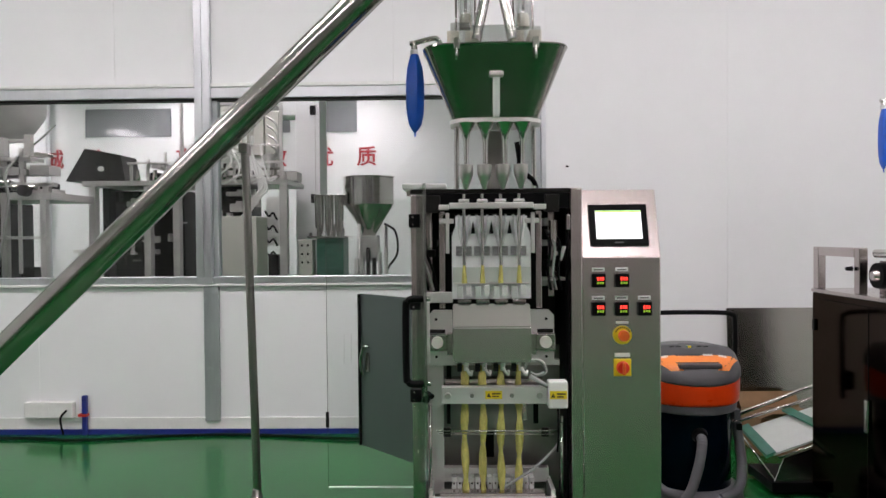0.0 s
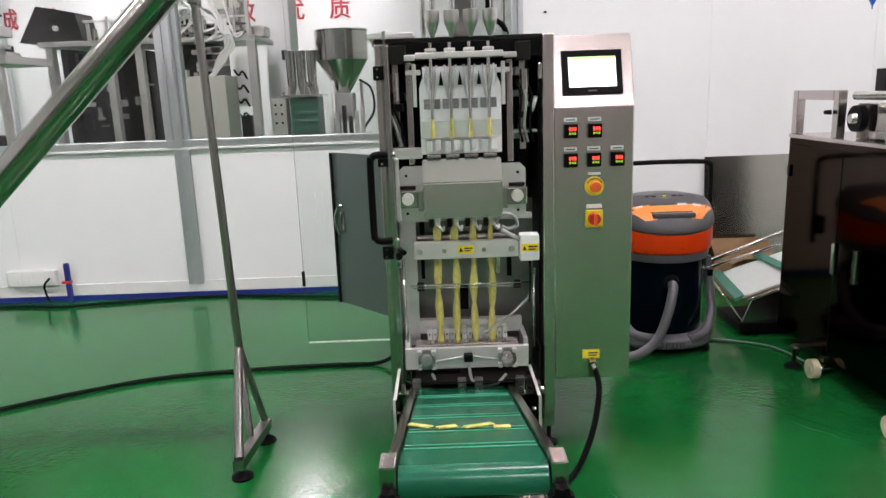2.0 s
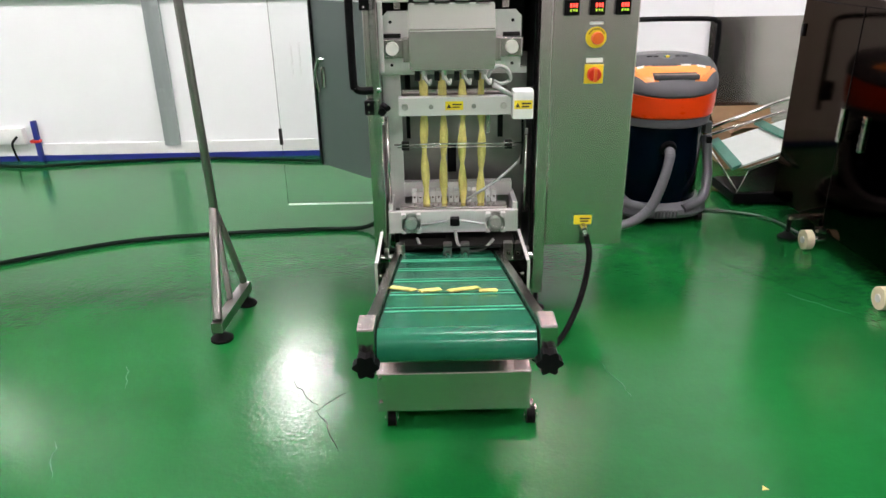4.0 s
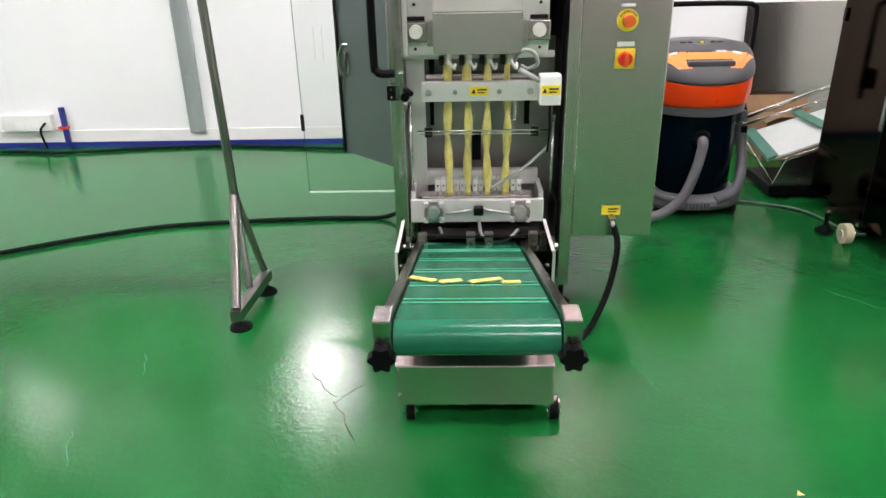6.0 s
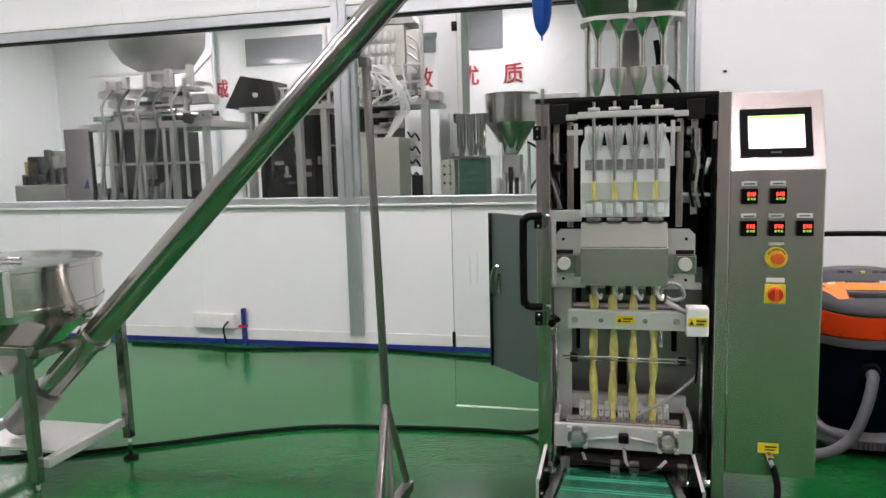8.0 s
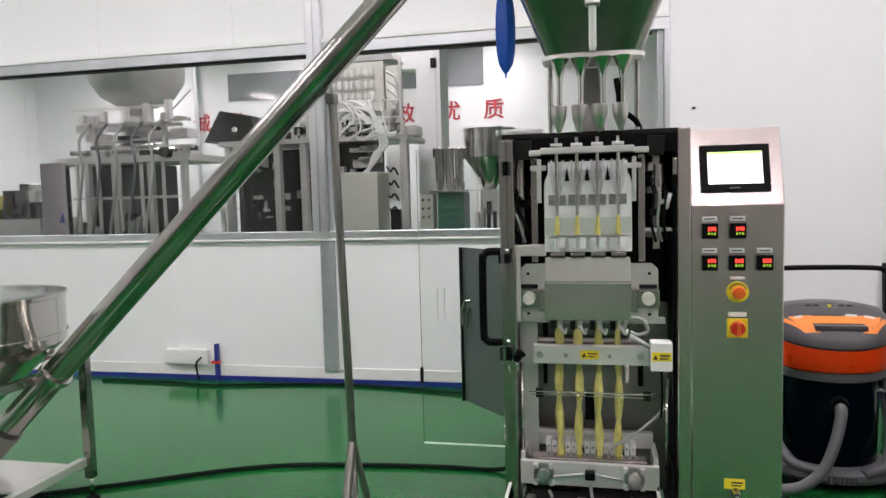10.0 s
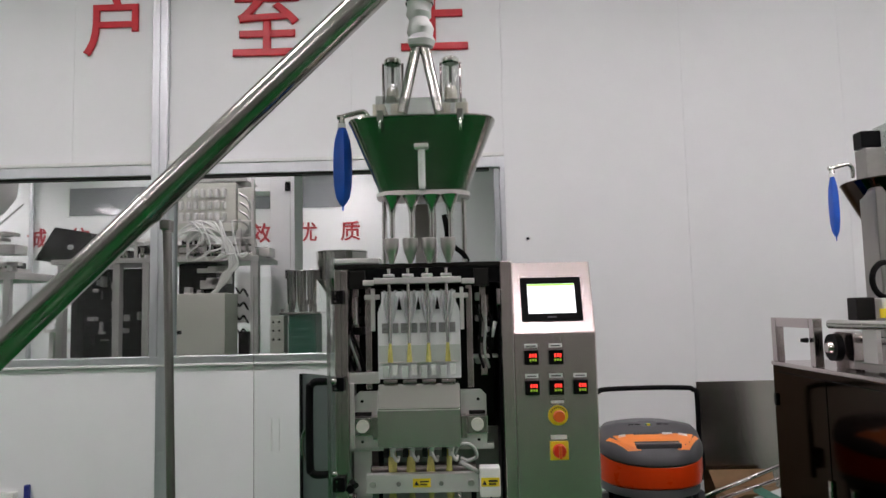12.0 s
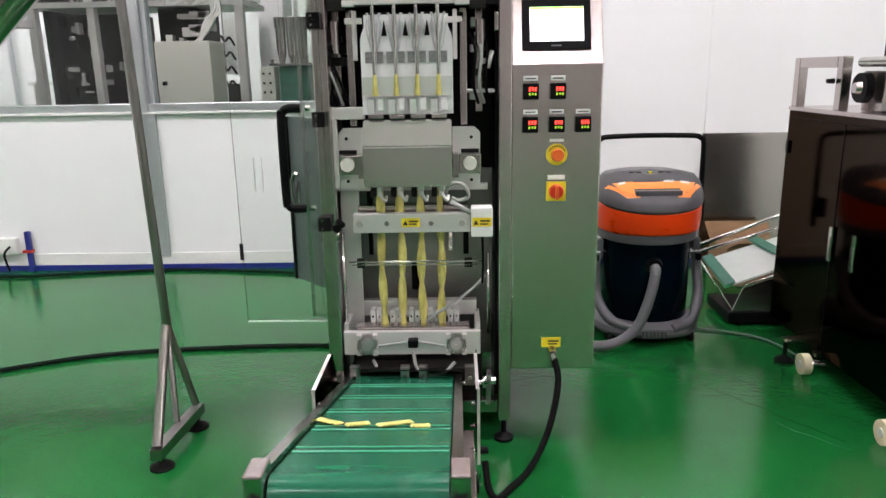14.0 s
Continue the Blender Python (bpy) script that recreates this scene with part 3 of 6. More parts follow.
def film_lane(i, x):
    """A lane of film that folds round its tube: wide above, gathered at the tube, flat below."""
    bm = bmesh.new()
    w = 0.0755 / 2 if i in (0, 3) else 0.0693 / 2
    xl = 0.083 if i == 0 else x - 0.0693 / 2
    xr = 0.385 if i == 3 else x + 0.0693 / 2
    rows = []
    nz = 16
    for r in range(nz + 1):
        u = r / nz
        z = 1.20 + u * 0.318
        pull = max(0.0, (z - 1.45) / 0.07)
        row = []
        for k in range(13):
            s = k / 12
            xx = xl + (xr - xl) * s
            if (i == 0 and s < 0.3) or (i == 3 and s > 0.7):
                xx += (0.014 if i == 0 else -0.014) * min(1.0, pull * 3) * (1 - min(s, 1 - s) / 0.3)
            d = abs(xx - x) / 0.034
            bulge = 0.012 * math.exp(-(d * 2.2) ** 2) * (0.4 + 0.6 * u)
            row.append(bm.verts.new((xx, 2.985 - bulge, z)))
        rows.append(row)
    for a, b in zip(rows, rows[1:]):
        for k in range(12):
            bm.faces.new((a[k], a[k + 1], b[k + 1], b[k])).smooth = True
    return bm


film = part("film_web", film_lane(0, LANES[0]), M_FILM, mc, "white packaging film gathered round the tubes")
for i in (1, 2, 3):
    part("film_web", film_lane(i, LANES[i]), M_FILM, mc, "white packaging film gathered round the tubes")


def flap(x, side):
    """The part of the film that runs from the shoulder in to the tube."""
    bm = bmesh.new()
    rows = []
    for r in range(11):
        u = r / 10
        z = 1.40 + u * 0.122
        inner = 0.004 + 0.012 * u ** 1.6
        outer = 0.009 + 0.0255 * min(1, u * 1.05) ** 0.8
        if u > 0.55:
            outer = min(outer, 0.0345 - 0.020 * ((u - 0.55) / 0.45) ** 1.0 + 0.012 * (u > 0.9))
        ring = []
        for k in range(7):
            s = k / 6
            ring.append(bm.verts.new((x + side * (inner + (outer - inner) * s), 2.966 + 0.016 * s - 0.012 * math.sin(s * 3.1), z)))
        rows.append(ring)
    for a, b in zip(rows, rows[1:]):
        for k in range(6):
            bm.faces.new((a[k], a[k + 1], b[k + 1], b[k])).smooth = True
    bmesh.ops.solidify(bm, geom=bm.faces[:], thickness=0.0012)
    return bm


for x in LANES:
    for s in (-1, 1):
        part("film_fold", flap(x, s), M_FILM, mc)
for x in LANES[:3]:
    c = x + 0.0347
    part("fold_gap", slab(bmesh.new(), [(c - 0.009, 2.962, 1.450), (c + 0.009, 2.962, 1.450), (c, 2.962, 1.500)], (0, 1, 0), 0.003), M_BLACK, mc)
for x in LANES:
    part("printed_patch", B(x - 0.031, x - 0.0075, 2.974, 2.9765, 1.366, 1.402), M_PRINT, mc)
    part("printed_patch", B(x + 0.0075, x + 0.029, 2.974, 2.9765, 1.366, 1.402), M_PRINT, mc)
part("lower_web", B(0.086, 0.382, 2.968, 2.971, 1.262, 1.322), M_FILM_SHADED, mc)
part("guide_strip", B(0.09, 0.378, 2.962, 2.967, 1.258, 1.264), M_PLATE, mc)
for x in LANES:
    part("guide_block", B(x - 0.028, x - 0.006, 2.955, 2.975, 1.205, 1.25, bev=0.002), M_FILM_SHADED, mc)
    part("guide_block", B(x + 0.006, x + 0.026, 2.955, 2.975, 1.215, 1.253, bev=0.002), M_WPL, mc)
    part("pin_row", B(x - 0.025, x + 0.025, 2.945, 2.953, 1.188, 1.20, bev=0.002), M_FRAME, mc)
part("cross_shelf", B(-0.05, 0.085, 2.985, 3.02, 1.185, 1.225, bev=0.003), M_PLATE, mc)

# sealing cover and its plates
bm = bmesh.new()
slab(bm, [(0.085, 2.905, 0.968), (0.085, 2.905, 1.100), (0.085, 2.955, 1.183), (0.085, 3.02, 1.183), (0.085, 3.02, 0.968)], (1, 0, 0), 0.293)
bmesh.ops.bevel(bm, geom=list(bm.edges), offset=0.004, segments=2, affect="EDGES")
part("sealing_cover", bm, M_STEELH, mc, "bent stainless steel cover over the sealing jaws")
for x0, x1, c in ((-0.010, 0.083, -1), (0.380, 0.474, 1)):
    bm = bmesh.new()
    o = x0 if c < 0 else x1
    i_ = x1 if c < 0 else x0
    slab(bm, [(i_, 3.0, 0.955), (o, 3.0, 0.955), (o, 3.0, 1.135), (o - c * 0.02, 3.0, 1.155), (i_, 3.0, 1.155)], (0, 1, 0), 0.02)
    part("jaw_plate", bm, M_PLATE, mc)
    bolts(mc, [(o - c * 0.03, 1.12), (o - c * 0.03, 1.05), (o - c * 0.03, 0.975)], 3.0, 0.006, M_DARKST)
    part("jaw_cylinder", rod(bmesh.new(), (o - c * 0.035, 3.0, 1.035), (o - c * 0.035, 2.955, 1.035), 0.024, 0.022, 20), M_HAMMER, mc)
    part("jaw_bracket", B(o - c * 0.035 - 0.038, o - c * 0.035 + 0.038, 2.972, 2.998, 1.0, 1.066, bev=0.004), M_FRAME, mc)
    part("jaw_slot", B(o - c * 0.035 - 0.03, o - c * 0.035 + 0.03, 2.985, 2.999, 1.068, 1.082, bev=0.002), M_DARKST, mc)
    part("jaw_arm", B(min(i_, i_ - c * -0.02), max(i_, i_ - c * -0.02), 2.95, 2.998, 0.99, 1.07, bev=0.002), M_FRAME, mc)
part("lower_shelf", B(-0.05, 0.50, 3.03, 3.06, 0.935, 0.957, bev=0.003), M_PLATE, mc)
part("side_plate", B(-0.02, 0.045, 3.06, 3.07, 0.42, 0.94), M_PLATE, mc)
for i, x in enumerate(LANES):
    bm = bmesh.new()
    rod(bm, (x + 0.004, 2.95, 0.965), (x + 0.004, 2.95, 0.93), 0.011, 0.009, 12)
    hose(bm, [(x + 0.004, 2.948, 0.945), (x + 0.012, 2.93, 0.93), (x + 0.022, 2.93, 0.918), (x + 0.026, 2.945, 0.93)], 0.006, 8, 5)
    part("air_fitting", bm, M_PLATE, mc)
    part("fitting_block", B(x - 0.03, x - 0.012, 2.955, 2.99, 0.925, 0.955, bev=0.002), M_DARKST, mc)
bm = bmesh.new()
hose(bm, [(0.355, 2.94, 0.935), (0.365, 2.92, 0.965), (0.39, 2.91, 0.978), (0.42, 2.915, 0.965), (0.432, 2.93, 0.93), (0.40, 2.93, 0.915), (0.375, 2.93, 0.925)], 0.0065, 8, 6)
part("air_tube", bm, M_TUBING, mc)
part("slot", B(0.055, 0.075, 3.205, 3.219, 0.85, 0.95), M_BLACK, mc)
part("slot", B(0.055, 0.070, 3.205, 3.219, 0.66, 0.78), M_BLACK, mc)
part("slot", B(0.415, 0.435, 3.205, 3.219, 0.66, 0.80), M_BLACK, mc)
part("slot", B(0.215, 0.25, 3.205, 3.219, 0.52, 0.63), M_BLACK, mc)
part("guide_slide", B(0.36, 0.378, 3.10, 3.15, 0.70, 0.80, bev=0.003), M_FRAME, mc)


def stick(x, z1, z0, seed):
    """A hanging string of filled stick packs, pinched now and then."""
    bm = bmesh.new()
    rnd = random.Random(seed)
    rows = []
    n = 40
    ph = rnd.random() * 6
    for r in range(n + 1):
        z = z1 + (z0 - z1) * r / n
        pinch = 0.50 + 0.56 * abs(math.sin((z - 0.2) * math.pi / 0.155 + 0.5 * seed))
        w = 0.0150 * pinch + rnd.uniform(-0.0008, 0.0008)
        d = 0.008 * pinch
        sway = 0.002 * math.sin(z * 18 + ph)
        rows.append([bm.verts.new((x + sway + w * math.cos(t), 2.985 + d * math.sin(t) + rnd.uniform(-0.0006, 0.0006), z)) for t in [k * math.tau / 12 for k in range(12)]])
    for a, b in zip(rows, rows[1:]):
        for k in range(12):
            bm.faces.new((a[k], a[(k + 1) % 12], b[(k + 1) % 12], b[k])).smooth = True
    return bm


for i, x in enumerate(LANES):
    part("stick_pack_string", stick(x - 0.002, 0.945, 0.455, i), M_YEL, mc, "hanging strip of filled yellowish stick packs")

ub = part("upper_jaw_bar", B(0.041, 0.437, 2.925, 2.962, 0.808, 0.873, bev=0.003), M_PLATE, mc)
bolts(ub, [(0.064, 0.84), (0.41, 0.84)], 2.925, 0.013, M_CUP)
bolts(ub, [(0.155, 0.84), (0.305, 0.84)], 2.925, 0.009, M_GREYST)
part("bar_rear", B(0.05, 0.43, 2.985, 3.05, 0.868, 0.89, bev=0.003), M_FRAME, mc)
lb = part("bar_label", B(0.205, 0.268, 2.9225, 2.9245, 0.828, 0.858), M_LABEL, ub, "yellow warning label")
part("label_bar", B(0.230, 0.262, 2.9215, 2.922, 0.845, 0.850), M_INK, lb)
part("label_bar", B(0.230, 0.256, 2.9215, 2.922, 0.836, 0.840), M_INK, lb)
part("label_sign", slab(bmesh.new(), [(0.210, 2.9215, 0.835), (0.226, 2.9215, 0.835), (0.218, 2.9215, 0.851)], (0, 1, 0), 0.0005), M_INK, lb)
jb = part("junction_box", B(0.440, 0.512, 2.90, 2.965, 0.795, 0.895, bev=0.006), M_WPL, mc, "white junction box with yellow label")
lb = part("box_label", B(0.444, 0.508, 2.898, 2.8995, 0.832, 0.862), M_LABEL, jb)
part("label_bar", B(0.470, 0.502, 2.8972, 2.8978, 0.848, 0.854), M_INK, lb)
part("label_bar", B(0.470, 0.496, 2.8972, 2.8978, 0.838, 0.843), M_INK, lb)
part("label_sign", slab(bmesh.new(), [(0.448, 2.8972, 0.838), (0.464, 2.8972, 0.838), (0.456, 2.8972, 0.854)], (0, 1, 0), 0.0005), M_INK, lb)
bm = bmesh.new()
rod(bm, (0.372, 2.915, 0.915), (0.440, 2.92, 0.875), 0.009, 0.008, 10)
part("sensor_arm", bm, M_TUBING, mc)
part("guide_rod", rod(bmesh.new(), (0.02, 2.93, 0.705), (0.48, 2.93, 0.705), 0.003, 0.003, 10), M_POL, mc)
part("guide_rod", rod(bmesh.new(), (0.03, 2.93, 0.695), (0.46, 2.93, 0.692), 0.002, 0.002, 8), M_POL, mc)
for x in (0.06, 0.43):
    part("guide_clip", B(x - 0.014, x + 0.014, 2.932, 2.95, 0.682, 0.715, bev=0.002), M_DARKST, mc)
part("rail_rod", rod(bmesh.new(), (-0.005, 2.97, 0.42), (-0.005, 2.97, 0.80), 0.006, 0.006, 10), M_POL, mc)
part("rail_rod", rod(bmesh.new(), (0.50, 2.99, 0.42), (0.50, 2.99, 0.72), 0.006, 0.006, 10), M_POL, mc)

# cutter frame below
cf = part("cutter_front_bar", B(-0.012, 0.470, 2.925, 2.947, 0.366, 0.451, bev=0.003), M_PLATE, mc)
part("cutter_top_lip", B(0.03, 0.43, 2.948, 3.000, 0.451, 0.462, bev=0.003), M_FRAME, mc)
for x in (-0.012, 0.452):
    part("cutter_side_arm", B(x, x + 0.018, 2.948, 3.105, 0.40, 0.475, bev=0.003), M_PLATE, mc)
part("cutter_rear_bar", B(0.0, 0.46, 3.070, 3.105, 0.462, 0.52, bev=0.003), M_PLATE, mc)
for i, x in enumerate([0.095] + [v + 0.0347 for v in LANES[:3]] + [0.375]):
    for dx in (-0.011, 0.011):
        b_ = part("clamp_block", B(x + dx - 0.009, x + dx + 0.009, 3.015, 3.060, 0.455, 0.50, bev=0.002), M_WPL, mc)
        bolts(b_, [(x + dx, 0.478)], 3.015, 0.004, M_FRAME)
for x in LANES:
    part("outlet_slot", B(x - 0.018, x + 0.018, 3.005, 3.065, 0.44, 0.456), M_DARKST, mc)
part("cutter_sign", slab(bmesh.new(), [(0.222, 2.990, 0.440), (0.258, 2.990, 0.440), (0.240, 2.990, 0.452)], (0, 1, 0), 0.002), M_LABEL, mc)
for x in (0.072, 0.385):
    cy = part("air_cylinder", rod(bmesh.new(), (x, 2.925, 0.410), (x, 2.890, 0.410), 0.036, 0.034, 28), M_ACR2, mc, "clear round air cylinder")
    part("inner_disc", rod(bmesh.new(), (x, 2.923, 0.410), (x, 2.897, 0.410), 0.022, 0.020, 24), M_PLATE, cy)
    for dx in (-0.028, 0.028):
        for dz in (-0.03, 0.03):
            part("cylinder_lug", B(x + dx - 0.008, x + dx + 0.008, 2.900, 2.924, 0.410 + dz - 0.008, 0.410 + dz + 0.008, bev=0.002), M_PLATE, cy)
part("tee_fitting", B(0.216, 0.252, 2.890, 2.924, 0.402, 0.432, bev=0.006), M_BLACK, mc)
for a, b in (((0.11, 2.905, 0.406), (0.214, 2.905, 0.421)), ((0.254, 2.905, 0.421), (0.345, 2.905, 0.406))):
    part("air_tube", rod(bmesh.new(), a, b, 0.005, 0.005, 8), M_TUBING, mc)
bm = bmesh.new()
hose(bm, [(0.235, 2.900, 0.385), (0.245, 2.895, 0.33), (0.28, 2.890, 0.305), (0.34, 2.895, 0.31), (0.38, 2.905, 0.345)], 0.006, 8, 6)
part("air_tube", bm, M_TUBING, mc)
bm = bmesh.new()
hose(bm, [(0.09, 2.915, 0.35), (0.11, 2.925, 0.31), (0.16, 2.955, 0.30)], 0.006, 8, 6)
part("air_tube", bm, M_TUBING, mc)
bm = bmesh.new()
hose(bm, [(0.262, 3.005, 0.45), (0.31, 2.965, 0.50), (0.38, 2.965, 0.545), (0.45, 3.005, 0.59), (0.50, 3.035, 0.64), (0.515, 3.085, 0.72)], 0.0055, 8, 6)
part("air_tube", bm, M_TUBING, mc)
bm = bmesh.new()
hose(bm, [(0.478, 2.93, 0.795), (0.480, 2.93, 0.70), (0.478, 2.95, 0.62)], 0.004, 8, 6)
part("sensor_wire", bm, M_RUBBER, mc)
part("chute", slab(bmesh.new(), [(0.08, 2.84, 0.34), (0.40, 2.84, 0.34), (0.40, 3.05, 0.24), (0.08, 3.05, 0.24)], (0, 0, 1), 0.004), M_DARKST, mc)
# Drive box coloured near black for the darkness under the cutter.
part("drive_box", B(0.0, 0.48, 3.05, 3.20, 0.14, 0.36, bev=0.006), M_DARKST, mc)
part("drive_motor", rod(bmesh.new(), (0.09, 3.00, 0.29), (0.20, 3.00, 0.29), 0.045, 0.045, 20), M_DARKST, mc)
for x in (-0.03, 0.49):
    part("link_arm", slab(bmesh.new(), [(x, 2.83, 0.33), (x, 2.87, 0.33), (x, 3.0, 0.16), (x, 2.95, 0.16)], (1, 0, 0), 0.015), M_PROP, mc)
    part("pivot", rod(bmesh.new(), (x - 0.012, 2.87, 0.29), (x + 0.03, 2.87, 0.29), 0.015, 0.015, 14), M_POL, mc)

# Dark walls added to darken the space around the cutter.
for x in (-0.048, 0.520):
    part("shade_wall", B(x, x + 0.006, 2.99, 3.21, 0.15, 0.42), M_DARKST, mc)
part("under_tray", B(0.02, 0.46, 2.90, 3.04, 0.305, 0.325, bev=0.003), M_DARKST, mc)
for x in (0.03, 0.205, 0.27, 0.43):
    part("under_bracket", B(x - 0.016, x + 0.016, 2.86, 2.89, 0.275, 0.345, bev=0.004), M_PROP, mc)
    part("bracket_pin", rod(bmesh.new(), (x, 2.86, 0.31), (x, 2.845, 0.31), 0.009, 0.008, 12), M_POL, mc)
part("cross_shaft", rod(bmesh.new(), (-0.02, 2.93, 0.255), (0.49, 2.93, 0.255), 0.011, 0.011, 14), M_POL, mc)
for x in (-0.035, 0.49):
    part("shaft_collar", rod(bmesh.new(), (x - 0.012, 2.93, 0.255), (x + 0.014, 2.93, 0.255), 0.020, 0.020, 16), M_CUP, mc)

# mechanisms in the dark on both sides of the film
rnd = random.Random(4)
for sx, xa, xb in ((-1, -0.04, 0.03), (1, 0.44, 0.515)):
    for k in range(7):
        z = 1.24 + 0.04 * k
        x = rnd.uniform(xa, xb - 0.02)
        part("pneumatic_block", B(x, x + rnd.uniform(0.02, 0.045), 3.05 + rnd.uniform(0, 0.06), 3.16, z, z + rnd.uniform(0.015, 0.035), bev=0.003), rnd.choice((M_FRAME, M_PLATE, M_DARKST, M_GREYST)), mc)
    part("mech_column", B(xa + 0.02, xa + 0.045, 3.06, 3.085, 1.20, 1.55, bev=0.003), M_FRAME, mc)
    part("cylinder_body", rod(bmesh.new(), ((xa + xb) / 2, 3.02, 1.40), ((xa + xb) / 2, 3.02, 1.50), 0.017, 0.017, 16), M_FRAME, mc)
    for k in range(3):
        bm = bmesh.new()
        x = xa + 0.02 * k
        hose(bm, [(x, 3.03, 1.46), (x + 0.02 * sx, 3.00, 1.40), (x + 0.012, 3.0, 1.30), (x + 0.03, 3.04, 1.23)], 0.005, 8, 6)
        part("air_hose", bm, M_TUBING if k == 1 else M_RUBBER, mc)
part("bright_lever", rod(bmesh.new(), (0.500, 3.0, 1.345), (0.515, 2.995, 1.40), 0.008, 0.008, 10), M_PLATE, mc)
part("mech_shelf", B(0.42, 0.525, 3.04, 3.12, 1.265, 1.276, bev=0.002), M_PLATE, mc)
part("side_hinge_pad", B(0.520, 0.534, 2.968, 2.99, 1.46, 1.52, bev=0.003), M_FRAME, mc)

# clear door, standing open
DA, DB = Vector((-0.052, 2.945, 0)), Vector((0.002, 2.395, 0))
dd = (DB - DA).normalized()
dn = Vector((-dd.y, dd.x, 0))


def on_door(u, z, h=0.0):
    """A place on the clear door: u from the hinge, h out of its outer face."""
    return DA + dd * u - dn * h + Vector((0, 0, z))


DW = (DB - DA).length
door = part("open_door", slab(bmesh.new(), [on_door(0, 0.50), on_door(0, 1.60), on_door(DW, 1.60), on_door(DW, 0.70)], dn, 0.008), M_ACR, mc, "clear acrylic door standing open")
door.visible_shadow = False
part("door_edge", slab(bmesh.new(), [on_door(DW, 0.70, 0.001), on_door(DW + 0.005, 0.70, 0.001), on_door(DW + 0.005, 1.60, 0.001), on_door(DW, 1.60, 0.001)], dn, 0.010), M_ACR2, door)
part("door_edge", slab(bmesh.new(), [on_door(0, 0.50, 0.001), on_door(DW, 0.70, 0.001), on_door(DW, 0.706, 0.001), on_door(0, 0.506, 0.001)], dn, 0.010), M_ACR2, door)
for z in (1.50, 1.19, 0.84):
    h = part("hinge", B(-0.078, -0.035, 2.922, 2.954, z - 0.025, z + 0.025, bev=0.003), M_BLACK, mc, "black plastic hinge")
    bolts(h, [(-0.062, z + 0.014), (-0.062, z - 0.014)], 2.922, 0.004, M_POL)
bm = bmesh.new()
UH = DW - 0.03
hose(bm, [on_door(UH, z, h) for z, h in ((1.250, 0.0), (1.250, 0.035), (1.242, 0.048), (1.22, 0.054), (1.02, 0.054), (0.998, 0.048), (0.990, 0.035), (0.990, 0.0))], 0.0115, 12, 5)
hd = part("door_handle", bm, M_BLACK, mc, "black bow handle of the clear door")
for z in (1.250, 0.990):
    part("handle_screw", rod(bmesh.new(), on_door(UH, z, -0.008), on_door(UH, z, -0.022), 0.008, 0.007, 10), M_POL, hd)
part("door_knob", rod(bmesh.new(), (-0.018, 2.955, 0.822), (-0.018, 2.935, 0.822), 0.016, 0.014, 14), M_BLACK, mc)
part("knob_stem", rod(bmesh.new(), (-0.018, 2.95, 0.815), (-0.018, 2.95, 0.775), 0.007, 0.007, 10), M_POL, mc)
part("side_plate_post", B(-0.020, -0.004, 2.962, 2.98, 0.955, 1.19, bev=0.003), M_PLATE, mc)
part("door_stop", rod(bmesh.new(), (-0.015, 2.955, 0.845), (0.005, 2.93, 0.835), 0.010, 0.010, 10), M_BLACK, mc)

# clear side door, folded out flat beside the frame
sd = part("side_door", B(-0.456, -0.075, 3.278, 3.284, 0.372, 1.60), M_PANE, mc, "clear acrylic side door folded outwards")
sd.visible_shadow = False
part("door_edge", B(-0.4585, -0.4565, 3.277, 3.285, 0.372, 1.60), M_ACR2, sd)
# White strip paints the light that the clear sheet carries to its edge.
part("door_edge", B(-0.456, -0.075, 3.276, 3.286, 0.366, 0.371), M_FILM, sd, "cut edge of the clear sheet, its gathered light painted white")
part("magnet_catch", B(-0.464, -0.450, 3.268, 3.277, 0.628, 0.694, bev=0.002), M_DARKST, sd)
for x in (-0.383, -0.352):
    part("pull_edge", B(x - 0.0012, x + 0.0012, 3.268, 3.277, 0.895, 1.030), M_WPL, sd)
for z in (0.60, 1.35):
    part("side_hinge", B(-0.082, -0.061, 3.262, 3.277, z - 0.03, z + 0.03, bev=0.002), M_BLACK, sd)

# rear electrical cabinet door, open
a0, a1 = Vector((-0.105, 3.66, 0)), Vector((-0.412, 3.985, 0))
d = (a1 - a0).normalized()
nrm = Vector((d.y, -d.x, 0))
rd = part("rear_door", slab(bmesh.new(), [a0 + Vector((0, 0, 0.345)), a1 + Vector((0, 0, 0.345)), a1 + Vector((0, 0, 1.143)), a0 + Vector((0, 0, 1.143))], nrm, 0.018), M_DOORG, mc, "open grey-green painted steel cabinet door")
q0 = a1 - d * 0.012 + nrm * -0.004
part("door_rim", slab(bmesh.new(), [q0 + Vector((0, 0, 0.345)), a1 + nrm * -0.004 + Vector((0, 0, 0.345)), a1 + nrm * -0.004 + Vector((0, 0, 1.143)), q0 + Vector((0, 0, 1.143))], nrm, -0.012), M_BLACK, rd)
lk = a1 - d * 0.055 - nrm * 0.001
part("lock_plate", slab(bmesh.new(), [lk + Vector((0, 0, 0.74)), lk - d * 0.03 + Vector((0, 0, 0.74)), lk - d * 0.03 + Vector((0, 0, 0.84)), lk + Vector((0, 0, 0.84))], nrm, -0.008), M_FRAME, rd)
bm = bmesh.new()
e = lk - d * 0.015 - nrm * 0.012
hose(bm, [e + d * 0.03 + Vector((0, 0, 0.72)), e + d * 0.03 - nrm * 0.015 + Vector((0, 0, 0.80)), e + Vector((0, 0, 0.87)) - nrm * 0.012, e - d * 0.02 + Vector((0, 0, 0.875))], 0.009, 8, 6)
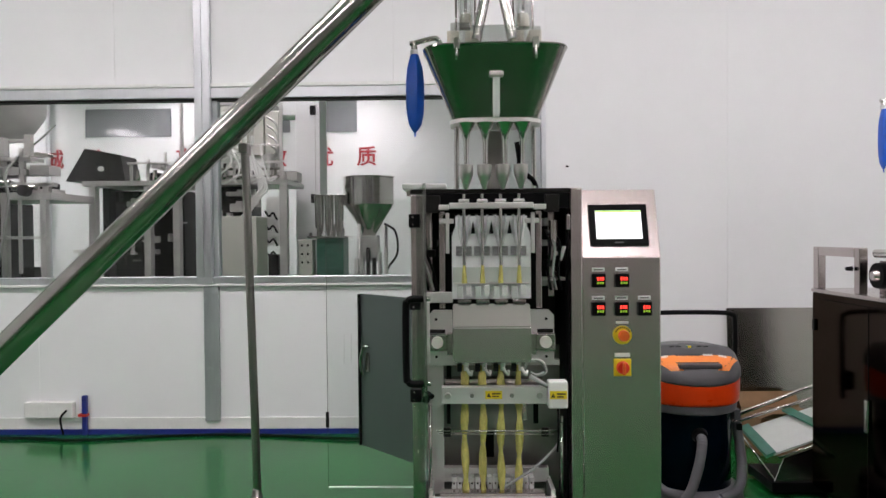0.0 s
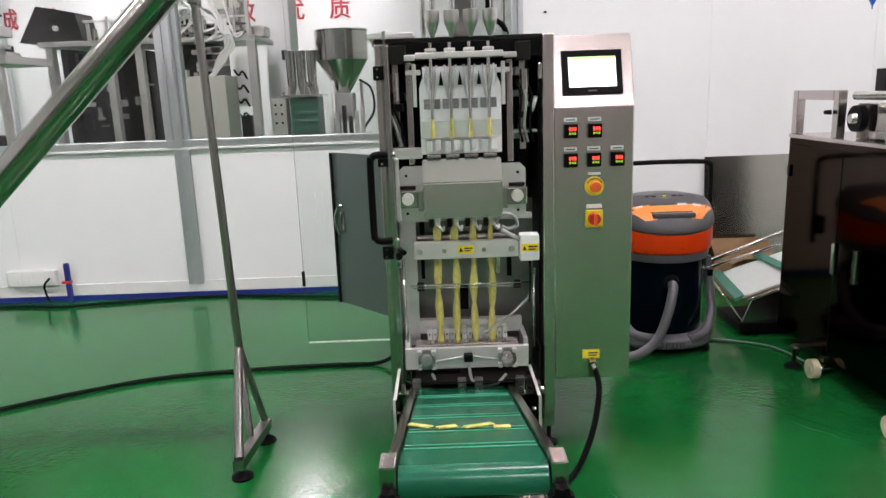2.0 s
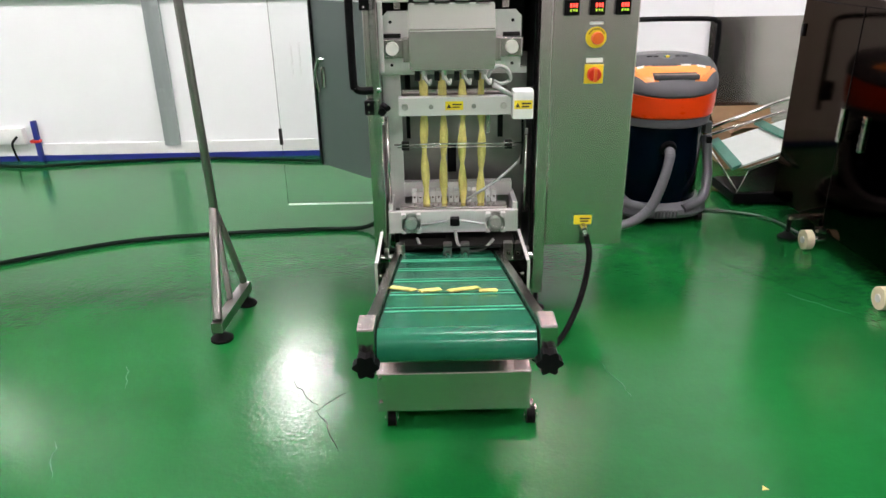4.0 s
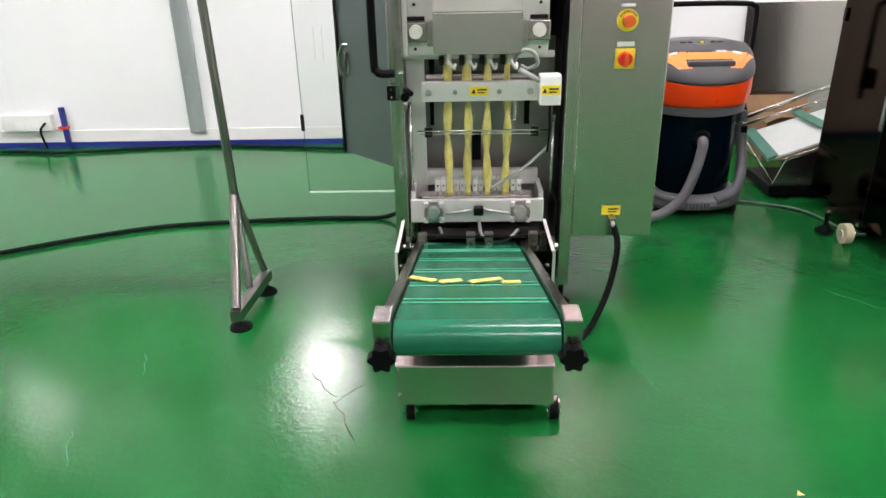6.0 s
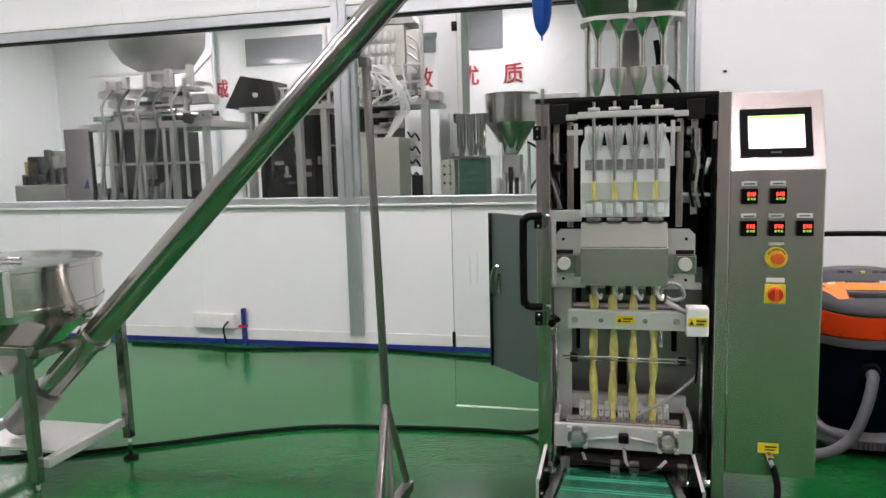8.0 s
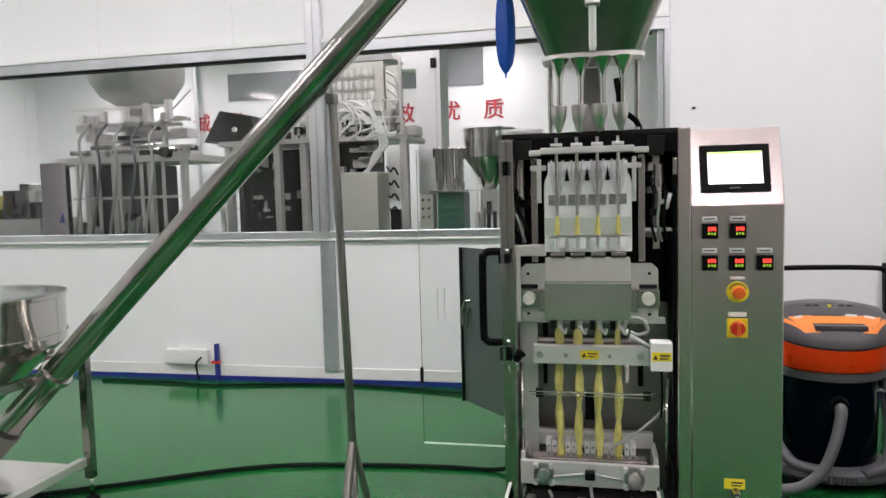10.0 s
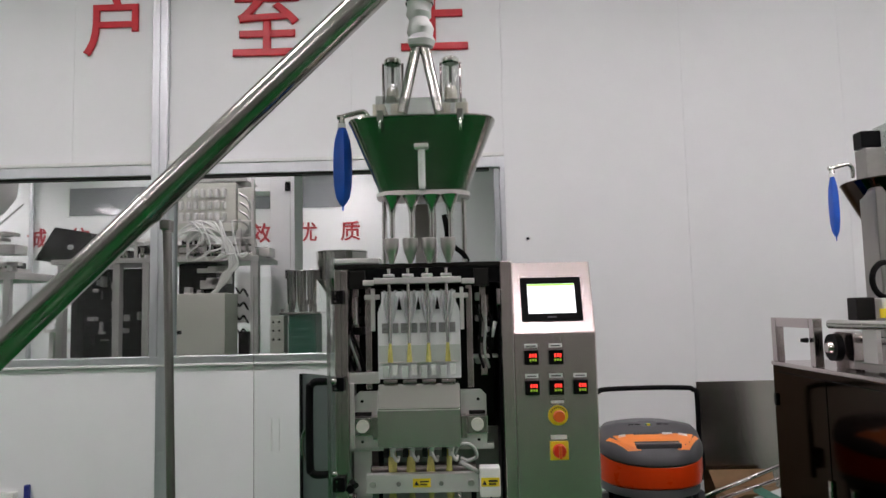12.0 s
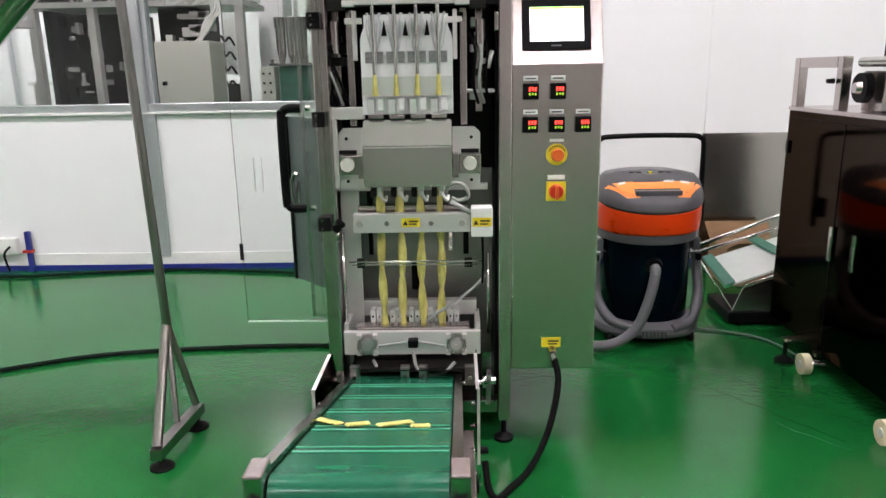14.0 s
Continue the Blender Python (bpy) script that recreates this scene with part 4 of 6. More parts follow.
part("lock_lever", bm, M_POL, rd)
part("rear_cabinet", B(-0.10, 0.56, 3.672, 4.05, 0.25, 1.15, bev=0.006), M_DOORG, mc)
part("rear_leg", B(-0.09, -0.04, 3.70, 3.75, 0.0, 0.25), M_FRAME, mc)
part("rear_leg", B(0.50, 0.55, 3.98, 4.03, 0.0, 0.25), M_FRAME, mc)

# hopper head over the machine
HX, HY = 0.257, 3.08
hop = part("hopper", lathe(bmesh.new(), (HX, HY, 0), [(0.166, 1.893), (0.276, 2.158), (0.281, 2.164), (0.277, 2.170), (0.20, 2.172), (0.10, 2.174)], 96, sy=0.5, squircle=1.0), M_CONE, mc, "polished steel trough hopper with lid")
part("hopper_flange", lathe(bmesh.new(), (HX, HY, 0), [(0.175, 1.874), (0.178, 1.876), (0.178, 1.890), (0.160, 1.894)], 64, sy=0.6, squircle=1.0), M_PLATE, hop)
bm = bmesh.new()
rod(bm, (HX, HY - 0.130, 2.040), (HX, HY - 0.115, 1.905), 0.013, 0.013, 16)
part("sight_glass", bm, M_WPL, hop, "milky sight tube")
part("sight_cap", B(HX - 0.026, HX + 0.026, HY - 0.155, HY - 0.105, 2.041, 2.058, bev=0.005), M_PLATE, hop)
part("sight_foot", B(HX - 0.011, HX + 0.011, HY - 0.125, HY - 0.085, 1.892, 1.908, bev=0.003), M_PLATE, hop)
for a in (-2.15, -1.0, 0.9, 2.4):
    x, y = HX + 0.272 * math.cos(a), HY + (0.142 if a > 0 else -0.142)
    c = part("toggle_clamp", B(x - 0.012, x + 0.012, y - 0.012, y + 0.012, 2.140, 2.185, bev=0.004), M_POL, hop)
    part("clamp_hook", rod(bmesh.new(), (x, y - 0.012 if a < 0 else y + 0.012, 2.10), (x, y - 0.012 if a < 0 else y + 0.012, 2.15), 0.005, 0.005, 8), M_POL, c)
for i, x in enumerate((0.142, 0.215, 0.290, 0.358)):
    part("funnel", lathe(bmesh.new(), (x, 2.99, 0), [(0.009, 1.70), (0.010, 1.80), (0.017, 1.835), (0.034, 1.874)], 24), M_POL, mc)
part("drop_column", B(0.215, 0.30, 3.20, 3.30, 1.622, 1.874, bev=0.004), M_GREYST, mc)
part("support_rod", rod(bmesh.new(), (0.105, 3.08, 1.622), (0.105, 3.08, 1.874), 0.010, 0.010, 12), M_POL, mc)
part("support_rod", rod(bmesh.new(), (0.41, 3.08, 1.622), (0.41, 3.08, 1.874), 0.010, 0.010, 12), M_POL, mc)
bm = bmesh.new()
hose(bm, [(0.335, 2.99, 1.80), (0.345, 3.0, 1.74), (0.35, 3.02, 1.70), (0.40, 3.05, 1.66), (0.42, 3.10, 1.635)], 0.010, 8, 6)
part("black_tube", bm, M_RUBBER, mc)
for x0, x1, z1 in ((0.085, 0.16, 2.262), (0.165, 0.345, 2.252), (0.35, 0.43, 2.245)):
    part("acrylic_box", B(x0, x1, 3.0, 3.16, 2.172, z1, bev=0.004), M_ACR2, hop, "milky acrylic housing on the lid")
for x in (0.095, 0.165, 0.345, 0.412):
    part("lid_box_core", B(x - 0.024, x + 0.024, 3.02, 3.14, 2.176, 2.236, bev=0.004), M_PALE, hop)
for x in (0.145, 0.372):
    jar = part("sight_jar", lathe(bmesh.new(), (x, 3.09, 0), [(0.030, 2.262), (0.031, 2.270), (0.031, 2.405), (0.027, 2.412)], 28), M_ACR2, hop, "clear round sight jar with chrome cap")
    part("jar_cap", lathe(bmesh.new(), (x, 3.09, 0), [(0.032, 2.413), (0.0335, 2.416), (0.0335, 2.428), (0.028, 2.434), (0.010, 2.436)], 28), M_POL, jar)
    part("jar_filling", lathe(bmesh.new(), (x, 3.09, 0), [(0.024, 2.264), (0.025, 2.30), (0.020, 2.318)], 20), M_PALE, jar)
    part("jar_stem", rod(bmesh.new(), (x, 3.09, 2.32), (x, 3.09, 2.40), 0.006, 0.006, 8), M_FRAME, jar)
    for dx in (-0.038, 0.038):
        part("post_rod", rod(bmesh.new(), (x + dx, 3.10, 2.17), (x + dx, 3.10, 2.42), 0.005, 0.005, 8), M_FRAME, hop)
for x, s in ((0.183, 1), (0.325, 1)):
    part("branch_pipe", rod(bmesh.new(), (x, 3.03, 2.20), (0.258 + (x - 0.254) * 0.12, 3.05, 2.50), 0.021, 0.021, 20), M_POL, hop)
bm = bmesh.new()
prof = []
for k in range(22):
    prof.append((0.046 + 0.006 * math.sin(k * 2.3) + 0.004 * math.sin(k * 0.9), 2.465 + k * 0.022))
lathe(bm, (0.258, 3.05, 0), prof, 20)
for v in bm.verts:
    v.co.x += 0.006 * math.sin(v.co.z * 31 + v.co.y * 70)
    v.co.y += 0.006 * math.cos(v.co.z * 27 + v.co.x * 60)
sleeve = part("feed_sleeve", bm, M_CLOTH, mc, "wrinkled white fabric feed sleeve")
for z in (2.885, 2.645):
    part("hose_clip", lathe(bmesh.new(), (0.258, 3.05, 0), [(0.052, z - 0.007), (0.0555, z - 0.006), (0.0555, z + 0.006), (0.052, z + 0.007)], 32), M_POL, sleeve, "bright steel hose clip")
    part("clip_screw", rod(bmesh.new(), (0.235, 2.992, z), (0.275, 2.990, z), 0.007, 0.007, 10), M_POL, sleeve)


def glove(parent, gx, gy, gz, fat):
    """A blue rubber bag hung from a bent pipe."""
    bm = bmesh.new()
    hose(bm, [(gx + 0.105, gy, gz + 0.0), (gx + 0.105, gy, gz + 0.045), (gx + 0.09, gy, gz + 0.068), (gx + 0.065, gy, gz + 0.068), (gx, gy, gz + 0.052), (gx - 0.018, gy, gz + 0.05)], 0.010, 12, 6)
    rod(bm, (gx, gy, gz + 0.055), (gx, gy, gz + 0.022), 0.011, 0.015, 14)
    pipe = part("vent_pipe", bm, M_POL, parent)
    part("pipe_collar", rod(bmesh.new(), (gx, gy, gz + 0.024), (gx, gy, gz + 0.006), 0.016, 0.017, 16), M_WPL, pipe)
    bm = bmesh.new()
    rows = []
    prof = [(0.014, 0.01), (0.020, -0.005), (0.033, -0.05), (0.038, -0.10), (0.039, -0.17), (0.036, -0.23), (0.027, -0.275), (0.012, -0.298), (0.005, -0.305), (0.004, -0.322)]
    for r, z in prof:
        rows.append([bm.verts.new((gx + r * fat * math.cos(t) * (1 - 0.10 * abs(math.sin(2.5 * t))), gy + r * math.sin(t) * (1 - 0.12 * abs(math.sin(2.5 * t))), gz + z)) for t in [k * math.tau / 30 for k in range(30)]])
    for a, b in zip(rows, rows[1:]):
        for k in range(30):
            bm.faces.new((a[k], a[(k + 1) % 30], b[(k + 1) % 30], b[k])).smooth = True
    bm.faces.new(rows[0][::-1])
    bm.faces.new(rows[-1])
    part("breather_bag", bm, M_BLUE, pipe, "hanging blue rubber breather bag")


glove(hop, -0.062, 3.12, 2.165, 1.0)

# ---- outfeed belt conveyor ----
cv = thing("belt_conveyor", (0.2, 2.6, 0), "low outfeed conveyor with green belt and steel rails", "conveyor")
CA, CB = Vector((0, 1.775, 0.560)), Vector((0, 3.22, 0.165))   # roller axes, front and rear
dv = (CB - CA).normalized()
up = Vector((0, -dv.z, dv.y))
RR = 0.038


def belt_mesh(x0, x1):
    bm = bmesh.new()
    loop = []
    for k in range(13):
        a = math.pi * k / 12
        loop.append(CA + (-dv * math.sin(a) + up * math.cos(a)) * RR)
    for k in range(13):
        a = math.pi * k / 12
        loop.append(CB + (dv * math.sin(a) - up * math.cos(a)) * RR)
    n = len(loop)
    l_ = [bm.verts.new(Vector((x0, p.y, p.z))) for p in loop]
    r_ = [bm.verts.new(Vector((x1, p.y, p.z))) for p in loop]
    for k in range(n):
        bm.faces.new((l_[k], r_[k], r_[(k + 1) % n], l_[(k + 1) % n])).smooth = True
    bm.faces.new(l_)
    bm.faces.new(r_[::-1])
    return bm


BX0, BX1 = 0.035, 0.375
part("belt", belt_mesh(BX0, BX1), M_BELT, cv, "glossy green conveyor belt")
for k in range(6):
    for du, w in ((0.0, 0.0030), (0.038, 0.0018)):
        p = CA + dv * (0.15 + 0.20 * k + du) + up * (RR + 0.0012)
        part("belt_cleat", B(BX0 + 0.004, BX1 - 0.004, p.y - w, p.y + w, p.z - 0.003, p.z + 0.0015), M_CLEAT, cv)
for x0, x1 in ((BX0 - 0.028, BX0 - 0.004), (BX1 + 0.004, BX1 + 0.028)):
    a = CA - dv * 0.02
    b = CB
    part("side_rail", slab(bmesh.new(), [Vector((x0, 0, 0)) + a - up * 0.035, Vector((x0, 0, 0)) + b - up * 0.035, Vector((x0, 0, 0)) + b + up * 0.052, Vector((x0, 0, 0)) + a + up * 0.052], (1, 0, 0), x1 - x0), M_FRAME, cv)
KY, KZ = 1.729, 0.547
for x0, x1, s in ((BX0 - 0.040, BX0 - 0.003, -1), (BX1 + 0.003, BX1 + 0.040, 1)):
    eb = part("end_block", B(x0, x1, 1.730, 1.80, 0.512, 0.622, bev=0.004), M_FRAME, cv)
    bm = bmesh.new()
    kx = (x0 + x1) / 2
    slab(bm, [(kx + (0.025 + 0.004 * math.cos(6 * a)) * math.cos(a), KY, KZ + (0.025 + 0.004 * math.cos(6 * a)) * math.sin(a)) for a in [k * math.tau / 36 for k in range(36)]], (0, -1, 0), 0.026)
    part("star_knob", bm, M_BLACK, cv, "black star knob")
    gx = -0.026 if s < 0 else 0.447
    g_ = part("guard_plate", slab(bmesh.new(), [(gx, 2.445, 0.22), (gx, 2.445, 0.458), (gx, 2.74, 0.458), (gx, 2.90, 0.20)], (1, 0, 0), 0.004), M_MIRROR_DARK, cv, "thin polished guard plate")
    part("guard_edge", B(gx - 0.002, gx + 0.006, 2.439, 2.4445, 0.22, 0.460), M_PLATE, cv)
    part("guard_edge", B(gx - (0.006 if s > 0 else 0.0), gx + (0.004 if s > 0 else 0.010) + 0.0, 2.437, 2.70, 0.459, 0.462), M_PLATE, cv)
    for z in (0.25, 0.33, 0.40):
        part("guard_bolt", rod(bmesh.new(), (gx - 0.02 * (s > 0), 2.47, z), (gx + 0.02 * (s < 0), 2.47, z), 0.006, 0.006, 8), M_POL, cv)
    part("side_knob", rod(bmesh.new(), (gx, 2.46, 0.255), (gx + s * 0.03, 2.46, 0.255), 0.012, 0.010, 12), M_BLACK, cv)
for x in (0.015, 0.385):
    part("support_post", B(x - 0.012, x + 0.012, 2.33, 2.37, 0.193, 0.40, bev=0.003), M_FRAME, cv)
ch = part("chassis", B(-0.022, 0.440, 2.235, 2.70, 0.055, 0.192, bev=0.005), M_STEEL, cv, "folded steel chassis box")
bolts(ch, [(-0.012, 0.175), (-0.012, 0.09)], 2.235, 0.006)
part("rear_support", B(0.06, 0.34, 2.705, 2.78, 0.0, 0.14, bev=0.004), M_DARKST, cv)
for x in (0.018, 0.442):
    for y in (2.250, 2.64):
        w = part("caster", rod(bmesh.new(), (x - 0.012, y, 0.026), (x + 0.012, y, 0.026), 0.026, 0.026, 20), M_RUBBER, cv)
        part("caster_fork", B(x - 0.018, x - 0.013, y - 0.014, y + 0.014, 0.02, 0.056), M_POL, w)
        part("caster_fork", B(x + 0.013, x + 0.018, y - 0.014, y + 0.014, 0.02, 0.056), M_POL, w)
        part("caster_hub", rod(bmesh.new(), (x - 0.020, y, 0.026), (x + 0.020, y, 0.026), 0.010, 0.010, 12), M_POL, w)
        part("caster_stem", rod(bmesh.new(), (x, y + 0.004, 0.045), (x, y + 0.004, 0.075), 0.009, 0.009, 10), M_FRAME, w)


def sachet(x, y, rz, l=0.13):
    t = (Vector((0, y, 0)) - Vector((0, CA.y, 0))).dot(Vector((0, 1, 0))) / dv.y
    p = CA + dv * t + up * (RR + 0.007)
    bm = bmesh.new()
    rows = []
    for k in range(15):
        u = k / 14
        w = 0.012 * (1.15 if u < 0.08 or u > 0.92 else 0.95 + 0.08 * math.sin(u * 20))
        h = 0.0012 if u < 0.06 or u > 0.94 else 0.0055
        rows.append([bm.verts.new((w * math.cos(a), (u - 0.5) * l, h * math.sin(a))) for a in [j * math.tau / 12 for j in range(12)]])
    for a, b in zip(rows, rows[1:]):
        for j in range(12):
            bm.faces.new((a[j], a[(j + 1) % 12], b[(j + 1) % 12], b[j])).smooth = True
    bm.faces.new(rows[0][::-1])
    bm.faces.new(rows[-1])
    bmesh.ops.transform(bm, matrix=Matrix.Translation((x, p.y, p.z)) @ Matrix.Rotation(math.atan2(dv.z, dv.y), 4, "X") @ Matrix.Rotation(rz, 4, "Z"), verts=bm.verts)
    solo("stick_pack", bm, M_YEL, "filled yellowish stick pack lying on the green belt", "sachet", "stick packs on the belt")


sachet(0.070, 2.175, 0.85, 0.085)
sachet(0.145, 2.145, 1.95, 0.062)
sachet(0.236, 2.15, 2.05, 0.095)
sachet(0.300, 2.125, 1.62, 0.05)

# ---- screw feeder: tube, prop and tub ----
sf = thing("screw_feeder", (-0.64, 2.97, 0), "inclined steel screw feeder tube with prop and round tub", "conveyor")
T0, T1 = Vector((-2.30, 3.05, 0.44)), Vector((0.30, 3.05, 2.90))
TD = (T1 - T0).normalized()
part("tube", rod(bmesh.new(), T0, T1, 0.058, 0.058, 48), M_TUBE, sf, "polished steel conveying tube")
for x in (-0.80,):
    p = T0 + TD * ((x - T0.x) / TD.x)
    part("collar", rod(bmesh.new(), p - TD * 0.018, p + TD * 0.018, 0.0605, 0.0605, 48), M_POL, sf)
    part("prop_clip", B(p.x + 0.036, p.x + 0.074, 3.07, 3.125, p.z - 0.080, p.z - 0.040, bev=0.006), M_PROP, sf)
part("discharge_spout", rod(bmesh.new(), (0.258, 3.05, 2.86), (0.258, 3.05, 2.90), 0.06, 0.06, 24), M_POL, sf)
part("prop", rod(bmesh.new(), (-0.745, 3.1, 1.80), (-0.712, 3.1, 0.40), 0.0165, 0.0165, 20), M_PROP, sf, "thin steel prop")
part("prop_head", rod(bmesh.new(), (-0.742, 3.1, 1.77), (-0.742, 3.1, 1.81), 0.021, 0.021, 16), M_PROP, sf)
part("prop_lower", rod(bmesh.new(), (-0.716, 3.1, 0.42), (-0.660, 2.79, 0.085), 0.018, 0.018, 16), M_PROP, sf)
part("brace", rod(bmesh.new(), (-0.712, 3.1, 0.42), (-0.638, 3.11, 0.09), 0.014, 0.014, 14), M_PROP, sf)
part("brace", rod(bmesh.new(), (-0.712, 3.1, 0.40), (-0.66, 2.97, 0.085), 0.012, 0.012, 14), M_PROP, sf)
bm = bmesh.new()
slab(bm, [(-0.678, 2.765, 0.045), (-0.638, 2.765, 0.045), (-0.615, 3.13, 0.045), (-0.655, 3.13, 0.045)], (0, 0, 1), 0.04)
part("foot_bar", bm, M_PROP, sf)
for x, y in ((-0.655, 2.80), (-0.633, 3.09)):
    part("foot_pad", lathe(bmesh.new(), (x, y, 0), [(0.042, 0), (0.042, 0.008), (0.022, 0.022), (0.010, 0.028), (0.010, 0.05)], 24), M_RUBBER, sf)
TC = Vector((-2.475, 3.02, 0))
tub = part("tub", lathe(bmesh.new(), TC, [(0.10, 0.52), (0.40, 0.80), (0.402, 0.83), (0.408, 0.832), (0.408, 0.845), (0.402, 0.847), (0.402, 1.00), (0.412, 1.004), (0.412, 1.02), (0.395, 1.022), (0.30, 1.025), (0.05, 1.028)], 64), M_POL, sf, "round steel feed tub with lid")
part("lid_handle", rod(bmesh.new(), (-2.42, 2.95, 1.04), (-2.30, 2.95, 1.04), 0.008, 0.008, 8), M_POL, tub)
for a in (-0.75, -1.9):
    x, y = TC.x + 0.41 * math.cos(a), TC.y + 0.41 * math.sin(a)
    part("tub_rib", B(x - 0.012, x + 0.012, y - 0.008, y + 0.008, 0.83, 1.015, bev=0.003), M_PLATE, tub)
for x, y in ((-2.11, 3.30), (-2.16, 2.78), (-2.72, 2.78), (-2.72, 3.30)):
    part("tub_leg", B(x - 0.02, x + 0.02, y - 0.02, y + 0.02, 0.11, 0.70, bev=0.003), M_CONE, sf)
    part("leg_screw", rod(bmesh.new(), (x, y, 0.02), (x, y, 0.12), 0.009, 0.009, 10), M_POL, sf)
    part("leg_pad", lathe(bmesh.new(), (x, y, 0), [(0.035, 0), (0.035, 0.01), (0.012, 0.026)], 20), M_RUBBER, sf)
for y in (2.78, 3.30):
    part("top_rail", B(-2.70, -2.13, y - 0.018, y + 0.018, 0.662, 0.70, bev=0.003), M_FRAME, sf)
for x in (-2.13, -2.72):
    part("top_rail", B(x - 0.018, x + 0.018, 2.80, 3.28, 0.64, 0.678, bev=0.003), M_FRAME, sf)
    part("lower_rail", B(x - 0.018, x + 0.018, 2.80, 3.28, 0.17, 0.21, bev=0.003), M_PLATE, sf)
part("motor_plate", slab(bmesh.new(), [(-2.60, 2.88, 0.20), (-2.15, 2.88, 0.20), (-2.15, 3.2, 0.20), (-2.60, 3.2, 0.20)], (0, 0, 1), 0.01), M_PLATE, sf)
part("tube_clamp", rod(bmesh.new(), T0 + TD * 0.33, T0 + TD * 0.36, 0.070, 0.070, 32), M_POL, sf)
part("drive_motor", rod(bmesh.new(), T0 - TD * 0.02, T0 - TD * 0.28, 0.07, 0.07, 24), M_GREYST, sf)
part("clamp_bolt", rod(bmesh.new(), (-2.03, 2.98, 0.79), (-1.98, 2.96, 0.80), 0.012, 0.012, 10), M_POL, sf)

# ---- vacuum cleaner ----
VX, VY = 1.355, 4.15
vc = thing("vacuum_cleaner", (VX, VY, 0), "large orange and grey wet and dry vacuum cleaner on wheels", "vacuum cleaner")
part("tank", lathe(bmesh.new(), (VX, VY, 0), [(0.212, 0.085), (0.220, 0.10), (0.223, 0.50), (0.220, 0.515)], 56), M_NAVY, vc, "glossy dark blue tank")
bm = bmesh.new()
lathe(bm, (VX, VY, 0), [(0.20, 0.035), (0.262, 0.04), (0.272, 0.06), (0.268, 0.085), (0.245, 0.105), (0.22, 0.11)], 48, squircle=0.45)
part("base", bm, M_GREYPL2, vc, "grey plastic wheeled base")
for s in (-1, 1):
    bm = bmesh.new()
    hose(bm, [(VX + s * 0.255, VY - 0.02, 0.42), (VX + s * 0.262, VY - 0.05, 0.30), (VX + s * 0.255, VY - 0.10, 0.20), (VX + s * 0.20, VY - 0.19, 0.115), (VX + s * 0.09, VY - 0.245, 0.085)], 0.026, 12, 6)
    part("base_arm", bm, M_GREYPL2, vc)
for k in range(7):
    part("base_rib", B(VX - 0.06 + 0.018 * k, VX - 0.05 + 0.018 * k, VY - 0.277, VY - 0.262, 0.045, 0.082, bev=0.002), M_GREYPL, vc)
part("lower_rim", lathe(bmesh.new(), (VX, VY, 0), [(0.228, 0.505), (0.246, 0.512), (0.250, 0.535), (0.246, 0.556)], 56), M_GREYPL2, vc)
bm = lathe(bmesh.new(), (VX, VY, 0), [(0.244, 0.552), (0.256, 0.562), (0.263, 0.62), (0.263, 0.70), (0.255, 0.712)], 56, squircle=0.12)
for v in bm.verts:
    v.co.z -= (VY - v.co.y) * (0.16 if v.co.y < VY else 0.0) * max(0.0, (v.co.z - 0.562) / 0.14)
part("motor_band", bm, M_ORANGE, vc, "orange plastic motor head")
bm = bmesh.new()
lathe(bm, (VX, VY, 0), [(0.258, 0.700), (0.268, 0.715), (0.267, 0.750), (0.252, 0.795), (0.225, 0.822), (0.15, 0.838), (0.05, 0.840)], 56, squircle=0.12)
for v in bm.verts:
    v.co.z -= max(0.0, VY - v.co.y) * (0.16 + 0.20 * min(1.0, max(0.0, (v.co.z - 0.715) / 0.09)))
head = part("head_cover", bm, M_GREYPL, vc, "dark grey sloping head cover")


bm = bmesh.new()
rows = []
for r in range(7):
    v = r / 6
    row = []
    for k in range(25):
        u = k / 24 * 2 - 1
        y = VY - 0.090 - 0.112 * v - 0.025 * (1 - u * u)
        x = VX + u * (0.238 - 0.088 * v)
        row.append(bm.verts.new((x, y, 0)))
    rows.append(row)
for a, b in zip(rows, rows[1:]):
    for k in range(24):
        if not (rows.index(a) >= 3 and 5 <= k <= 18):
            bm.faces.new((a[k], a[k + 1], b[k + 1], b[k]))
from mathutils.bvhtree import BVHTree
hb = bmesh.new()
hb.from_mesh(head.data)
tree = BVHTree.FromBMesh(hb)


def drop(x, y, h):
    hit = tree.ray_cast(Vector((x, y, 2)) - BASE[head.name], Vector((0, 0, -1)))
    return (hit[0] + BASE[head.name]).z + h if hit[0] else 0.75


for v in bm.verts:
    v.co.z = drop(v.co.x, v.co.y, 0.0015)
loose = [v for v in bm.verts if not v.link_faces]
bmesh.ops.delete(bm, geom=loose, context="VERTS")
sk = part("head_sticker", bm, M_ORANGE2, head, "bright orange sticker with small lettering")
for x0, w, m in ((-0.10, 0.13, M_INK), (0.045, 0.05, M_WPL), (-0.175, 0.035, M_WPL), (0.125, 0.045, M_WPL)):
    y = VY - 0.112
    bm = bmesh.new()
    n = 8
    for k in range(n):
        xa, xb = VX + x0 + w * k / n, VX + x0 + w * (k + 0.72) / n
        vs = [bm.verts.new((x, yy, drop(x, yy, 0.0035))) for x, yy in ((xa, y - 0.010), (xb, y - 0.010), (xb + 0.002, y + 0.008), (xa + 0.002, y + 0.008))]
        bm.faces.new(vs)
    part("sticker_writing", bm, m, sk)
bm = bmesh.new()
z = drop(VX, VY - 0.20, 0)
